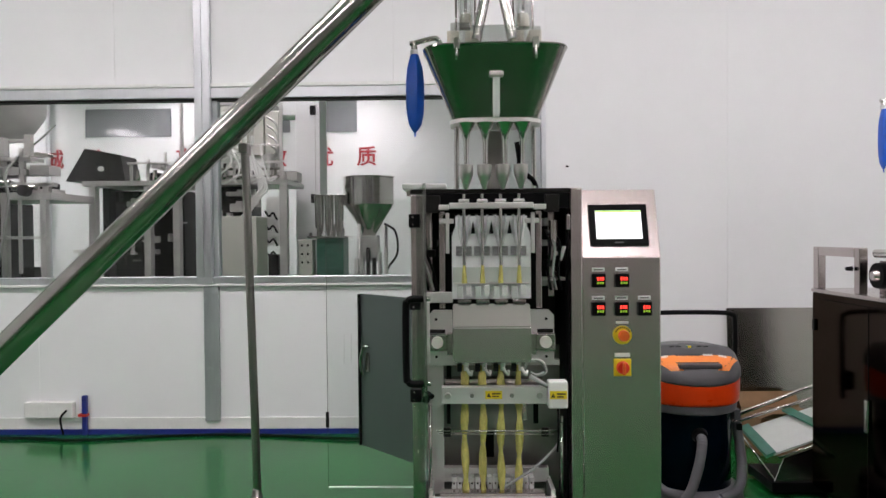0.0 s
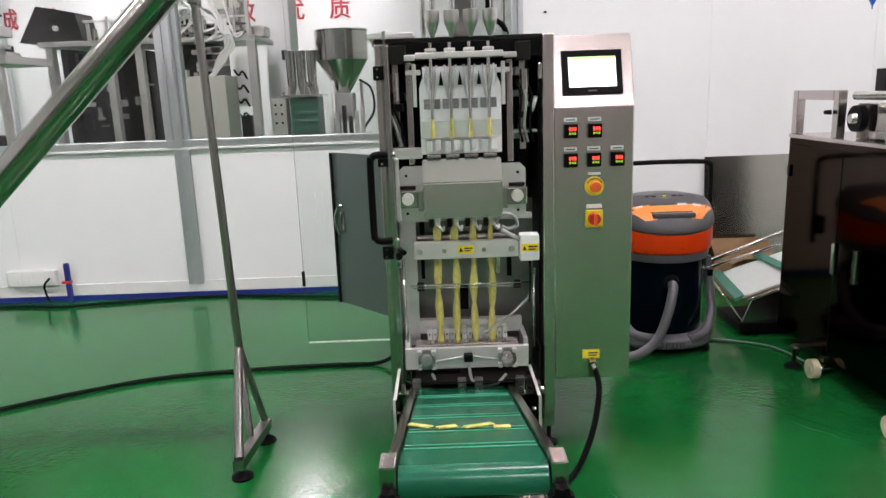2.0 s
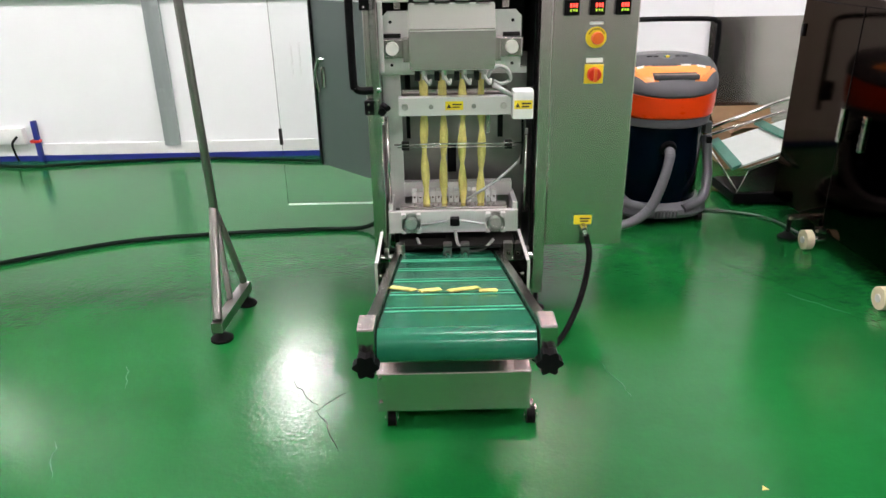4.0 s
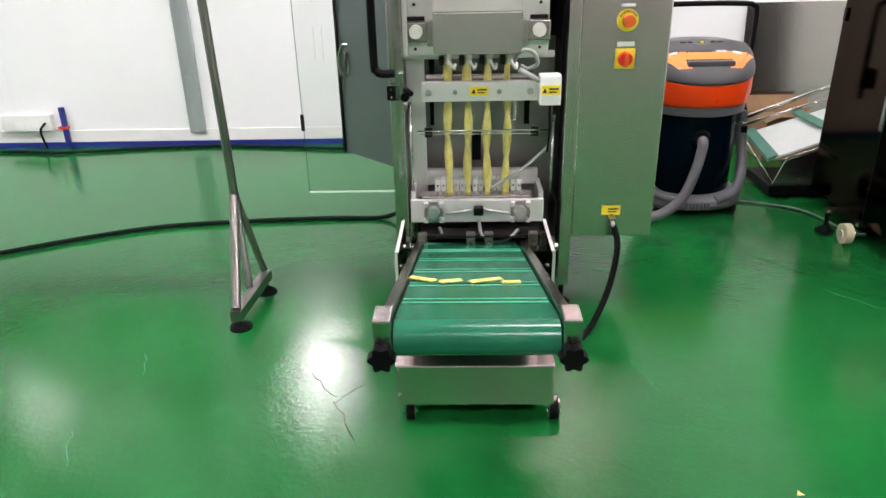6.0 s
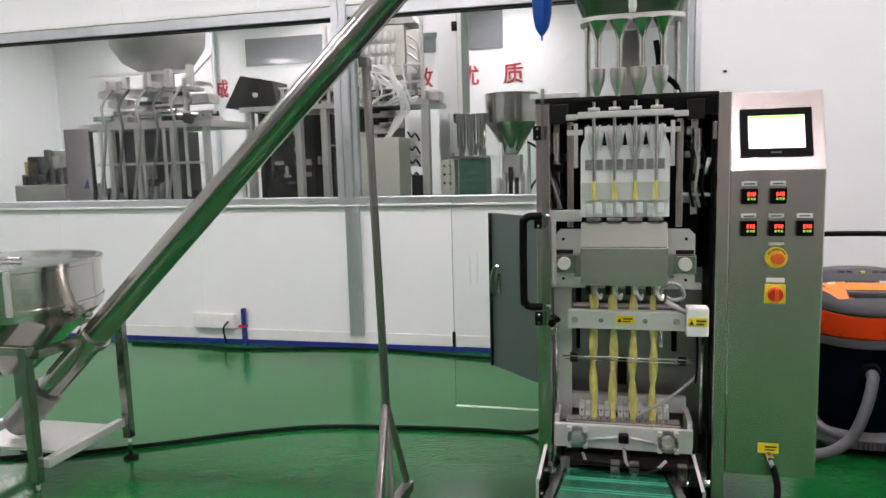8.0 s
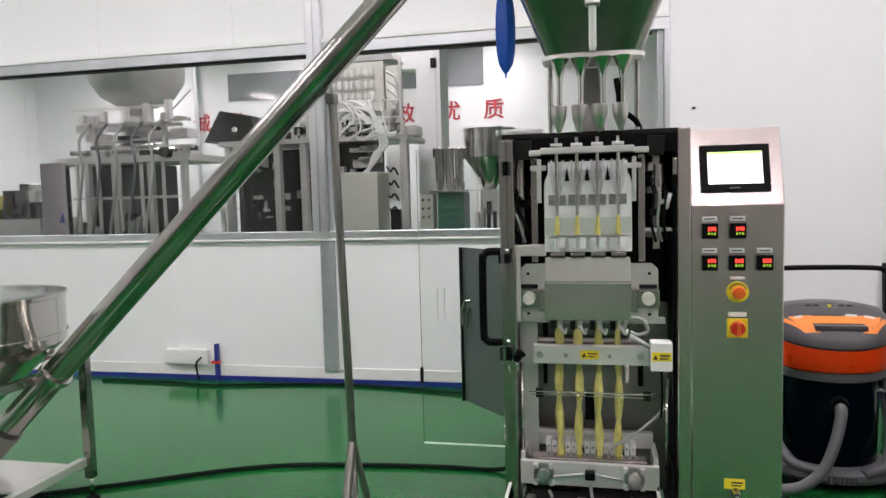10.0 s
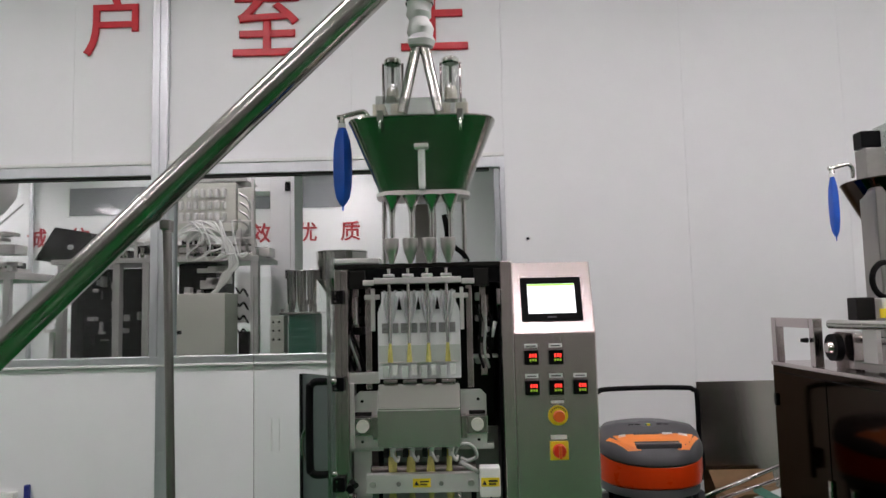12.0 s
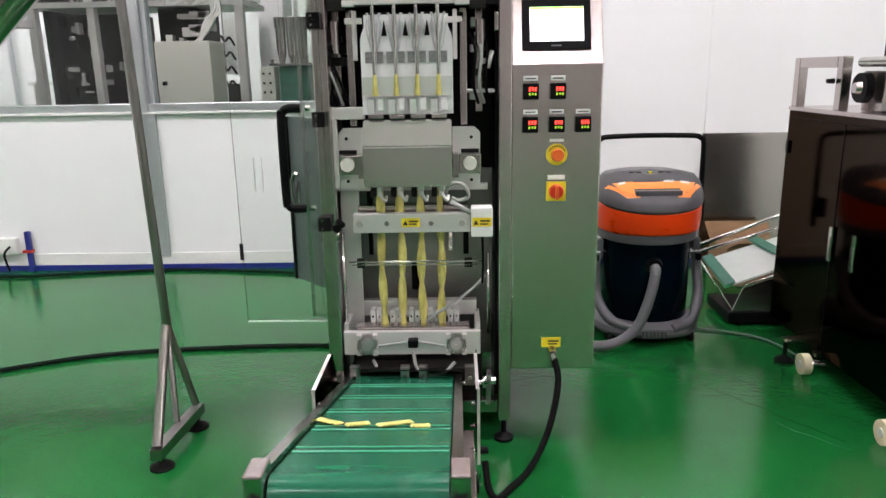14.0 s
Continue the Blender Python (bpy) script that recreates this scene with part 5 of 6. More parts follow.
box(bm, VX - 0.11, VX + 0.11, VY - 0.218, VY - 0.178, z - 0.01, z + 0.014, bev=0.006)
part("carry_grip", bm, M_GREYPL, head)
z = drop(VX, VY - 0.02, 0)
part("power_switch", B(VX - 0.014, VX + 0.014, VY - 0.03, VY - 0.008, z - 0.004, z + 0.006, bev=0.002), M_GRN, head)
part("switch_mark", B(VX - 0.008, VX + 0.008, VY - 0.036, VY - 0.022, z - 0.002, z + 0.0072), M_LABEL, head)
for dx_ in (-0.09, -0.055, 0.055, 0.09):
    z = drop(VX + dx_, VY - 0.02, 0)
    part("rocker_slot", B(VX + dx_ - 0.012, VX + dx_ + 0.012, VY - 0.024, VY - 0.016, z - 0.003, z + 0.002), M_BLACK, head)
bm = bmesh.new()
HC = VX + 0.050
hose(bm, [(HC + u * 0.275, VY + 0.18, z) for u, z in ((-1, 0.50), (-1.01, 0.70), (-1.01, 0.945), (-0.94, 0.980), (-0.78, 0.992), (0, 0.996), (0.78, 0.992), (0.94, 0.980), (1.01, 0.945), (1.01, 0.70), (1, 0.50))], 0.0135, 14, 6)
part("push_handle", bm, M_BLACK, vc, "black bent tube push handle")
for s in (-1, 1):
    part("handle_clamp", B(HC + s * 0.262 - 0.022, HC + s * 0.262 + 0.022, VY + 0.12, VY + 0.20, 0.56, 0.66, bev=0.006), M_BLACK, vc)
    lt = part("latch", B(VX + s * 0.243 - 0.018, VX + s * 0.243 + 0.018, VY - 0.07, VY - 0.02, 0.44, 0.50, bev=0.006), M_GREYPL2, vc)
    part("latch_lever", B(VX + s * 0.258 - 0.014, VX + s * 0.258 + 0.014, VY - 0.065, VY - 0.025, 0.385, 0.42, bev=0.004), M_BLACK, lt)
bm = bmesh.new()
hose(bm, [(VX - 0.01, VY - 0.225, 0.40), (VX - 0.015, VY - 0.275, 0.375), (VX - 0.05, VY - 0.31, 0.25), (VX - 0.11, VY - 0.33, 0.12), (VX - 0.22, VY - 0.34, 0.045), (VX - 0.36, VY - 0.30, 0.03), (VX - 0.44, VY - 0.12, 0.03)], 0.025, 14, 14, ridge=0.05)
part("suction_hose", bm, M_HOSE, vc, "ribbed grey suction hose")
part("hose_port", rod(bmesh.new(), (VX - 0.01, VY - 0.22, 0.405), (VX - 0.01, VY - 0.245, 0.40), 0.042, 0.036, 20), M_BLACK, vc)
for x in (-0.20, 0.20):
    for y in (-0.19, 0.2):
        part("wheel", rod(bmesh.new(), (VX + x - 0.012, VY + y, 0.026), (VX + x + 0.012, VY + y, 0.026), 0.026, 0.026, 18), M_RUBBER, vc)

# ---- second packing machine ----
pm = thing("packing_machine", (2.4, 3.4, 0), "polished steel packing machine on cream casters, dark reflections in its colour", "machine")
QX, QY0, QY1 = 1.985, 2.55, 4.06
part("body", B(QX, 2.95, QY0, QY1, 0.10, 1.13, bev=0.006), M_MIRROR_DARK, pm, "mirror-polished steel cabinet")
part("top_ledge", B(QX - 0.006, 2.95, QY0 - 0.006, QY1, 1.131, 1.15, bev=0.003), M_FRAME, pm)
for y in (3.00, 3.545):
    part("door_gap", B(QX - 0.0022, QX - 0.0005, y - 0.002, y + 0.002, 0.13, 1.10), M_BLACK, pm)
part("door_gap", B(QX - 0.0022, QX - 0.0005, 2.60, 4.0, 1.098, 1.102), M_BLACK, pm)
for y in (3.547, 3.371):
    h = part("flush_handle", B(QX - 0.012, QX - 0.001, y - 0.014, y + 0.014, 0.520, 0.672, bev=0.004), M_POL, pm, "flush chrome door handle")
    part("handle_slot", B(QX - 0.0135, QX - 0.0125, y - 0.008, y + 0.008, 0.540, 0.625), M_FRAME, h)
part("side_latch", B(QX - 0.010, QX - 0.001, 4.02, 4.045, 0.93, 0.99, bev=0.003), M_BLACK, pm)
for y in (3.55, 2.93):
    w = part("caster", rod(bmesh.new(), (QX - 0.075, y, 0.047), (QX - 0.040, y, 0.047), 0.047, 0.047, 24), M_CREAM, pm, "cream nylon caster")
    part("hub", rod(bmesh.new(), (QX - 0.080, y, 0.047), (QX - 0.074, y, 0.047), 0.017, 0.017, 16), M_PLATE, w)
    part("fork", B(QX - 0.02, QX + 0.03, y - 0.02, y + 0.02, 0.085, 0.105), M_FRAME, w)
    part("hub_pin", rod(bmesh.new(), (QX - 0.040, y, 0.047), (QX + 0.03, y, 0.047), 0.012, 0.012, 10), M_FRAME, w)
for x, y in ((2.9, 2.7), (2.9, 3.9)):
    part("caster", rod(bmesh.new(), (x - 0.016, y, 0.047), (x + 0.016, y, 0.047), 0.047, 0.047, 20), M_CREAM, pm)
    part("fork", B(x - 0.03, x + 0.03, y - 0.02, y + 0.02, 0.09, 0.101), M_FRAME, pm)
bm = lathe(bmesh.new(), (1.905, 3.69, 0), [(0.045, 0), (0.045, 0.012), (0.02, 0.03), (0.011, 0.035), (0.011, 0.11)], 20)
ft = part("screw_foot", bm, M_RUBBER, pm)
part("foot_bracket", B(1.89, 2.03, 3.67, 3.71, 0.103, 0.118), M_FRAME, pm)
# upright frame at the corner
part("frame_post", B(QX, QX + 0.04, 4.00, 4.05, 1.151, 1.37, bev=0.003), M_FRAME, pm)
part("frame_post", B(QX, QX + 0.04, 3.62, 3.665, 1.151, 1.37, bev=0.003), M_FRAME, pm)
part("frame_head", B(QX, QX + 0.04, 3.666, 3.999, 1.325, 1.37, bev=0.003), M_FRAME, pm)
part("frame_knob", rod(bmesh.new(), (QX, 3.68, 1.27), (QX - 0.03, 3.68, 1.27), 0.012, 0.009, 10), M_BLACK, pm)
part("hand_wheel", rod(bmesh.new(), (QX + 0.05, 3.52, 1.245), (QX + 0.02, 3.52, 1.245), 0.062, 0.058, 28), M_BLACK, pm)
part("wheel_hub", rod(bmesh.new(), (QX + 0.02, 3.52, 1.245), (QX + 0.0, 3.52, 1.245), 0.028, 0.02, 16), M_FRAME, pm)
part("guide_bar", rod(bmesh.new(), (QX + 0.05, 3.57, 1.345), (QX + 0.12, 2.75, 1.345), 0.020, 0.020, 20), M_POL, pm)
part("guide_bar", rod(bmesh.new(), (QX + 0.12, 3.55, 1.28), (QX + 0.15, 2.75, 1.28), 0.016, 0.016, 20), M_POL, pm)
part("support_block", B(QX + 0.08, QX + 0.2, 3.45, 3.60, 1.151, 1.31, bev=0.004), M_FRAME, pm)
part("support_block", B(QX + 0.10, QX + 0.2, 3.10, 3.22, 1.151, 1.26, bev=0.004), M_PLATE, pm)
part("plate_stand", B(QX + 0.08, QX + 0.10, 3.28, 3.38, 1.151, 1.33, bev=0.003), M_PLATE, pm)
part("low_tray", B(QX + 0.06, QX + 0.5, 2.72, 3.42, 1.16, 1.19, bev=0.004), M_GREYST, pm)
part("motor_block", B(2.12, 2.20, 3.50, 3.58, 1.36, 1.46, bev=0.006), M_DARKST, pm)
part("motor_cap", B(2.20, 2.30, 3.45, 3.55, 1.37, 1.455, bev=0.006), M_PLATE, pm)
part("yellow_tag", B(2.185, 2.215, 3.44, 3.449, 1.37, 1.41), M_LABEL, pm)
bm = bmesh.new()
hose(bm, [(2.45, 3.78, 1.45), (2.39, 3.78, 1.47), (2.36, 3.78, 1.52), (2.365, 3.78, 1.58), (2.41, 3.80, 1.62), (2.48, 3.86, 1.63)], 0.014, 12, 6)
part("bent_hose", bm, M_RUBBER, pm, "bent black hose")
part("tower", B(2.44, 2.58, 3.84, 3.98, 1.151, 2.0, bev=0.005), M_PROP, pm)
HX2, HY2 = 2.672, 4.0
hop2 = part("hopper", lathe(bmesh.new(), (HX2, HY2, 0), [(0.12, 1.72), (0.274, 2.040), (0.279, 2.047), (0.274, 2.053), (0.10, 2.057)], 64), M_MIRROR_DARK, pm, "polished steel cone hopper")
part("hopper_stub", rod(bmesh.new(), (HX2, HY2, 1.14), (HX2, HY2, 1.72), 0.05, 0.05, 24), M_POL, hop2)
part("lid_motor", B(HX2 - 0.20, HX2 - 0.10, HY2 - 0.05, HY2 + 0.05, 2.055, 2.22, bev=0.006), M_GREYST, hop2)
part("lid_cap", B(HX2 - 0.21, HX2 - 0.11, HY2 - 0.04, HY2 + 0.04, 2.222, 2.31, bev=0.006), M_BLACK, hop2)
part("sight_box", B(HX2 - 0.10, HX2 + 0.08, HY2 - 0.08, HY2 + 0.05, 2.056, 2.34, bev=0.006), M_ACR2, hop2)
glove(hop2, 2.322, 4.0, 2.075, 0.55)

# ---- things along the back wall ----
bm = bmesh.new()
slab(bm, [(2.045, WY - 0.09, 0.0), (3.30, WY - 0.09, 0.0), (3.30, WY - 0.012, 0.905), (2.045, WY - 0.012, 0.905)], (0, -1, 0), 0.004)
solo("steel_sheet", bm, M_SHEET, "large brushed stainless sheet leaning against the white wall", "metal sheet")
cb = thing("cardboard_box", (2.25, 5.05, 0), "open brown cardboard box on the floor", "box")
part("box_body", B(2.06, 2.46, 4.88, 5.2, 0.0, 0.24, bev=0.003), M_CARD_SHADED, cb)
part("box_flap", slab(bmesh.new(), [(2.06, 4.88, 0.241), (2.46, 4.88, 0.241), (2.44, 4.76, 0.30), (2.08, 4.76, 0.30)], (0, 0, 1), 0.004), M_CARD_SHADED, cb)
part("box_flap", slab(bmesh.new(), [(2.06, 5.2, 0.241), (2.46, 5.2, 0.241), (2.47, 5.28, 0.33), (2.05, 5.28, 0.33)], (0, 0, 1), 0.004), M_CARD_SHADED, cb)
ck = thing("inclined_conveyor", (2.0, 4.35, 0), "small inclined take-off conveyor with pale plate and steel sides", "conveyor")
part("base", B(1.82, 2.45, 4.16, 4.50, 0.02, 0.075, bev=0.006), M_BLACK, ck)
part("side_plate", slab(bmesh.new(), [(1.84, 4.18, 0.076), (2.45, 4.18, 0.076), (2.45, 4.18, 0.40), (1.89, 4.18, 0.205)], (0, 1, 0), 0.006), M_STEELH, ck)
part("bed", slab(bmesh.new(), [(1.84, 4.19, 0.215), (2.45, 4.19, 0.43), (2.45, 4.55, 0.46), (1.84, 4.55, 0.26)], (0, 0, 1), 0.012), M_FILM_SHADED, ck, "pale slide plate")
part("belt_end", slab(bmesh.new(), [(1.80, 4.19, 0.200), (1.85, 4.19, 0.222), (1.85, 4.56, 0.280), (1.80, 4.56, 0.262)], (0, 0, 1), 0.018), M_GRN, ck)
part("belt_strip", slab(bmesh.new(), [(2.13, 4.19, 0.335), (2.18, 4.19, 0.350), (2.10, 4.56, 0.385), (2.05, 4.56, 0.370)], (0, 0, 1), 0.010), M_GRN, ck)
part("edge_rail", rod(bmesh.new(), (1.86, 4.175, 0.208), (2.40, 4.175, 0.40), 0.007, 0.007, 8), M_POL, ck)
part("edge_rail", rod(bmesh.new(), (1.74, 4.57, 0.33), (2.45, 4.57, 0.60), 0.012, 0.012, 10), M_POL, ck)
part("edge_rail", rod(bmesh.new(), (1.74, 4.55, 0.30), (2.45, 4.55, 0.52), 0.010, 0.010, 10), M_FRAME, ck)
part("wire_leg", rod(bmesh.new(), (1.74, 4.56, 0.33), (1.86, 4.20, 0.06), 0.006, 0.006, 8), M_POL, ck)
part("foot", B(1.9, 1.95, 4.2, 4.45, 0.0, 0.021), M_RUBBER, ck)
part("foot", B(2.35, 2.4, 4.2, 4.45, 0.0, 0.021), M_RUBBER, ck)
bm = bmesh.new()
hose(bm, [(1.62, 4.12, 0.008), (1.78, 4.06, 0.008), (1.90, 3.98, 0.008), (1.96, 3.86, 0.008), (1.99, 3.72, 0.008), (2.05, 3.66, 0.008)], 0.006, 8, 6)
solo("thin_cable", bm, M_HOSE, "thin grey cable lying on the green floor", "cable")

ps = thing("power_strip", (-2.9, WY, 0.13), "white socket strip on the wall above the skirting", "socket")
part("strip_body", B(-3.09, -2.73, WY - 0.055, WY - 0.001, 0.130, 0.246, bev=0.008), M_WPL, ps)
for k in range(4):
    part("socket_face", B(-3.06 + 0.085 * k, -2.99 + 0.085 * k, WY - 0.058, WY - 0.0555, 0.155, 0.222, bev=0.001), M_WPL, ps)
bm = bmesh.new()
hose(bm, [(-2.77, WY - 0.06, 0.19), (-2.79, WY - 0.10, 0.15), (-2.80, WY - 0.08, 0.08), (-2.79, WY - 0.07, 0.015)], 0.008, 8, 6)
part("plug_lead", bm, M_BLACK, ps)
pl = thing("plug_holder", (-2.645, WY, 0.05), "blue upright bracket with red band on the wall", "bracket")
part("upright", B(-2.665, -2.63, WY - 0.05, WY - 0.017, 0.0, 0.295, bev=0.008), M_NBLUE, pl)
part("band", B(-2.69, -2.625, WY - 0.054, WY - 0.012, 0.14, 0.16, bev=0.003), M_RED, pl)
bm = bmesh.new()
hose(bm, [(-3.6, WY - 0.14, 0.012), (-2.95, WY - 0.16, 0.012), (-2.62, WY - 0.20, 0.012), (-2.0, WY - 0.10, 0.012), (-1.5, WY - 0.07, 0.012), (-1.0, WY - 0.13, 0.012), (-0.6, WY - 0.19, 0.012), (0.2, WY - 0.14, 0.012), (0.9, WY - 0.2, 0.012)], 0.011, 10, 8)
solo("wall_cable", bm, M_CABLE, "black cable lying along the foot of the wall", "cable")
bm = bmesh.new()
hose(bm, [(-2.75, 3.16, 0.0125), (-2.40, 3.28, 0.0125), (-2.05, 3.46, 0.0125), (-1.7, 3.66, 0.0125), (-1.347, 3.81, 0.0125), (-0.9, 3.88, 0.0125), (-0.5, 3.91, 0.0125), (-0.25, 3.91, 0.0125), (-0.15, 3.90, 0.05), (-0.12, 3.90, 0.10)], 0.0115, 12, 8)
solo("floor_cable", bm, M_CABLE, "thick dark green-black cable lying across the floor", "cable")

# ---- the next workshop, through the window ----
fw = thing("far_window", (-6.2, FY, 3.43), "grey internal window in the far white wall", "window", "far windows", "structure")
part("pane", B(-8.179, -6.252, FY - 0.03, FY - 0.005, 3.725, 4.344), M_WINGREY, fw)
part("frame", B(-8.224, -8.179, FY - 0.05, FY - 0.005, 3.691, 4.379), M_WPL, fw)
fw = thing("far_window", (-2.1, FY, 3.5), "grey internal window in the far white wall", "window", "far windows", "structure")
part("pane", B(-3.041, -2.101, FY - 0.03, FY - 0.005, 3.782, 4.631), M_WINGREY, fw)
fw = thing("far_window", (-3.4, FY, 3.5), "grey internal window in the far white wall", "window", "far windows", "structure")
part("pane", B(-4.509, -3.592, FY - 0.03, FY - 0.005, 3.782, 4.344), M_WINGREY, fw)
solo("far_pipe", rod(bmesh.new(), (-9.0, FY - 0.08, 0), (-9.0, FY - 0.08, FZ), 0.05, 0.05, 14), M_ALU, "thin upright pipe against the far wall", "pipe")

# dark multi-lane machine
dm = thing("lane_machine", (-3.3, 8.6, 0), "dark multi-lane packing machine with steel frame", "machine")
# Solid dark block stands in for the shade inside the open frame.
part("bay_shade_block", B(-4.02, -3.18, 8.75, 9.3, 0.0, 2.02, bev=0.01), M_FARDK, dm)
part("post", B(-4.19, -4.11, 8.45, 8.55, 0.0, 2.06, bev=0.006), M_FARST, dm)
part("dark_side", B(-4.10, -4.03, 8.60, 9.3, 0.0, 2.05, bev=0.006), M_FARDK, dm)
for x in (-3.50, -3.16):
    part("post", B(x - 0.04, x + 0.04, 8.44, 8.54, 0.0, 2.06, bev=0.006), M_FARST, dm)
part("cross_beam", B(-4.25, -1.85, 8.42, 9.3, 2.061, 2.12, bev=0.006), M_FARST, dm)
bm = bmesh.new()
slab(bm, [(-4.45, 8.44, 2.122), (-3.75, 8.44, 2.122), (-3.80, 8.44, 2.42), (-4.22, 8.44, 2.50)], (0, 1, 0), 0.4)
part("dark_head", bm, M_FARDK, dm)
part("head_lamp", rod(bmesh.new(), (-4.02, 8.43, 2.26), (-4.02, 8.40, 2.26), 0.03, 0.03, 12), M_WPL, dm)
rf = random.Random(11)
for k in range(22):
    x, z, w = rf.uniform(-4.05, -3.2), rf.uniform(1.1, 1.9), rf.uniform(0.02, 0.12)
    part("inner_part", B(x, x + w, 8.62 + rf.uniform(0, 0.1), 8.76, z, z + rf.uniform(0.02, 0.14), bev=0.004), rf.choice((M_FARGR, M_FARDK, M_FARDK, M_POL, M_FARST)), dm)
for k in range(26):
    x = rf.uniform(-3.72, -1.95)
    z = rf.choice((2.122, 2.122, 2.20, 2.28))
    w, h = rf.uniform(0.06, 0.28), rf.uniform(0.04, 0.16)
    part("mechanism", B(x, x + w, 8.5 + rf.uniform(0, 0.3), 8.95, z, z + h, bev=0.006), rf.choice((M_FARST, M_FARGR, M_FARDK, M_PLATE, M_FARGR)), dm)
for k in range(3):
    z = 2.16 + 0.085 * k
    part("guide_shaft", rod(bmesh.new(), (-3.15, 8.47, z), (-1.95, 8.47, z), 0.014, 0.014, 12), M_POL, dm)
part("bin", B(-2.90, -2.20, 8.7, 9.2, 2.43, 3.02, bev=0.01), M_HAMMER, dm)
for i in range(7):
    for j in range(3):
        part("nozzle", lathe(bmesh.new(), (-2.84 + 0.085 * i, 8.66, 2.56 + 0.14 * j), [(0.018, 0), (0.030, 0.03), (0.030, 0.08), (0.016, 0.10)], 10), M_WPL, dm)
bm = bmesh.new()
slab(bm, [(-2.95, 8.7, 3.03), (-2.05, 8.7, 3.03), (-2.25, 8.7, 3.30), (-2.95, 8.7, 3.45)], (0, 1, 0), 0.4)
part("top_hood", bm, M_FARGR, dm)
part("valve_column", B(-2.18, -2.02, 8.7, 8.9, 2.12, 2.95, bev=0.01), M_HAMMER, dm)
for k in range(7):
    bm = bmesh.new()
    j = [rf.uniform(-0.07, 0.07) for _ in range(8)]
    hose(bm, [(-2.85 + 0.05 * k, 8.40, 2.36 - 0.02 * k), (-2.50 + j[0], 8.32, 2.44 + j[1]), (-2.20 + j[2], 8.30, 2.30 + j[3]), (-2.08 + j[4], 8.30, 2.05 + j[5]), (-2.22 + j[6], 8.34, 1.88), (-2.36 + 0.5 * j[7], 8.38, 1.69)], 0.014, 8, 6)
    part("air_hose", bm, M_WPL, dm)
for k in range(4):
    bm = bmesh.new()
    hose(bm, [(-2.1, 8.5, 2.85 - 0.1 * k), (-1.98, 8.45, 2.75 - 0.1 * k), (-1.95, 8.45, 2.5 - 0.06 * k), (-2.05, 8.5, 2.35)], 0.012, 8, 6)
    part("air_hose", bm, M_TUBING, dm)
# Dark block again, filling the lower bay with shade.
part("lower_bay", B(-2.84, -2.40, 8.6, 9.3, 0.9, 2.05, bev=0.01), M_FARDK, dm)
for k in range(9):
    x = rf.uniform(-2.8, -2.3)
    z = rf.uniform(1.65, 1.95)
    part("mechanism", B(x, x + rf.uniform(0.05, 0.2), 8.5, 8.59, z, z + rf.uniform(0.03, 0.1), bev=0.005), rf.choice((M_FARST, M_PLATE, M_FARGR)), dm)
part("end_frame", B(-1.95, -1.86, 8.42, 8.52, 0.0, 2.06, bev=0.006), M_FARGR, dm)
part("end_panel", B(-2.12, -1.96, 8.47, 8.50, 1.35, 1.92, bev=0.004), M_WPL, dm)
part("dark_leg", B(-2.10, -1.98, 8.47, 8.6, 0.0, 1.25, bev=0.006), M_FARDK, dm)
eb = thing("electric_cabinet", (-2.35, 8.1, 0), "beige painted electric cabinet beside the lane machine", "cabinet")
part("body", B(-2.63, -2.07, 7.9, 8.35, 0.0, 1.68, bev=0.01), M_HAMMER, eb)
part("door_lock", B(-2.58, -2.53, 7.885, 7.899, 1.25, 1.29, bev=0.004), M_BLACK, eb)
wc = thing("white_cabinet", (-1.85, 9.6, 0), "tall white steel cabinet with black hinges", "cabinet")
part("body", B(-2.0, -1.68, 9.5, 10.0, 0.0, 3.6, bev=0.01), M_WALL2, wc)
part("arm", B(-2.62, -2.001, 9.55, 9.95, 3.05, 3.6, bev=0.01), M_WALL2, wc)
part("seam", B(-1.742, -1.734, 9.494, 9.499, 0.9, 3.58), M_FARGR, wc)
for z in (3.10, 1.95):
    part("hinge", B(-1.80, -1.73, 9.47, 9.493, z - 0.06, z + 0.06, bev=0.005), M_BLACK, wc)

hp = thing("filling_hopper", (-0.95, 8.75, 0), "grey steel filling hopper on a stand", "hopper")
part("bowl", lathe(bmesh.new(), (-0.95, 8.75, 0), [(0.05, 1.42), (0.09, 1.50), (0.29, 1.82), (0.30, 1.83), (0.30, 2.14), (0.31, 2.145), (0.31, 2.16), (0.27, 2.162)], 40), M_POL, hp)
for a in range(3):
    x, y = -0.95 + 0.2 * math.cos(a * 2.1), 8.75 + 0.2 * math.sin(a * 2.1)
    part("leg", rod(bmesh.new(), (x, y, 0), (x, y, 1.6), 0.018, 0.018, 10), M_FARST, hp)
part("valve", B(-1.08, -0.84, 8.6, 8.9, 1.15, 1.46, bev=0.01), M_FARGR, hp)
bm = bmesh.new()
hose(bm, [(-0.75, 8.6, 1.6), (-0.62, 8.55, 1.5), (-0.60, 8.55, 1.25), (-0.72, 8.55, 1.05), (-0.70, 8.55, 0.8)], 0.014, 8, 6)
part("lead", bm, M_RUBBER, hp)
for k in range(6):
    part("stand_part", B(-1.10 + 0.07 * k, -1.06 + 0.07 * k, 8.5, 8.58, 0.8, 1.2 + 0.06 * (k % 3), bev=0.004), rf.choice((M_FARDK, M_FARGR, M_FARST)), hp)
ps2 = thing("filling_pot", (-1.4, 8.75, 0), "small bright filling pots on a green machine base", "machine")
part("base", B(-1.56, -1.24, 8.6, 9.0, 0.0, 1.43, bev=0.015), M_GRN, ps2)
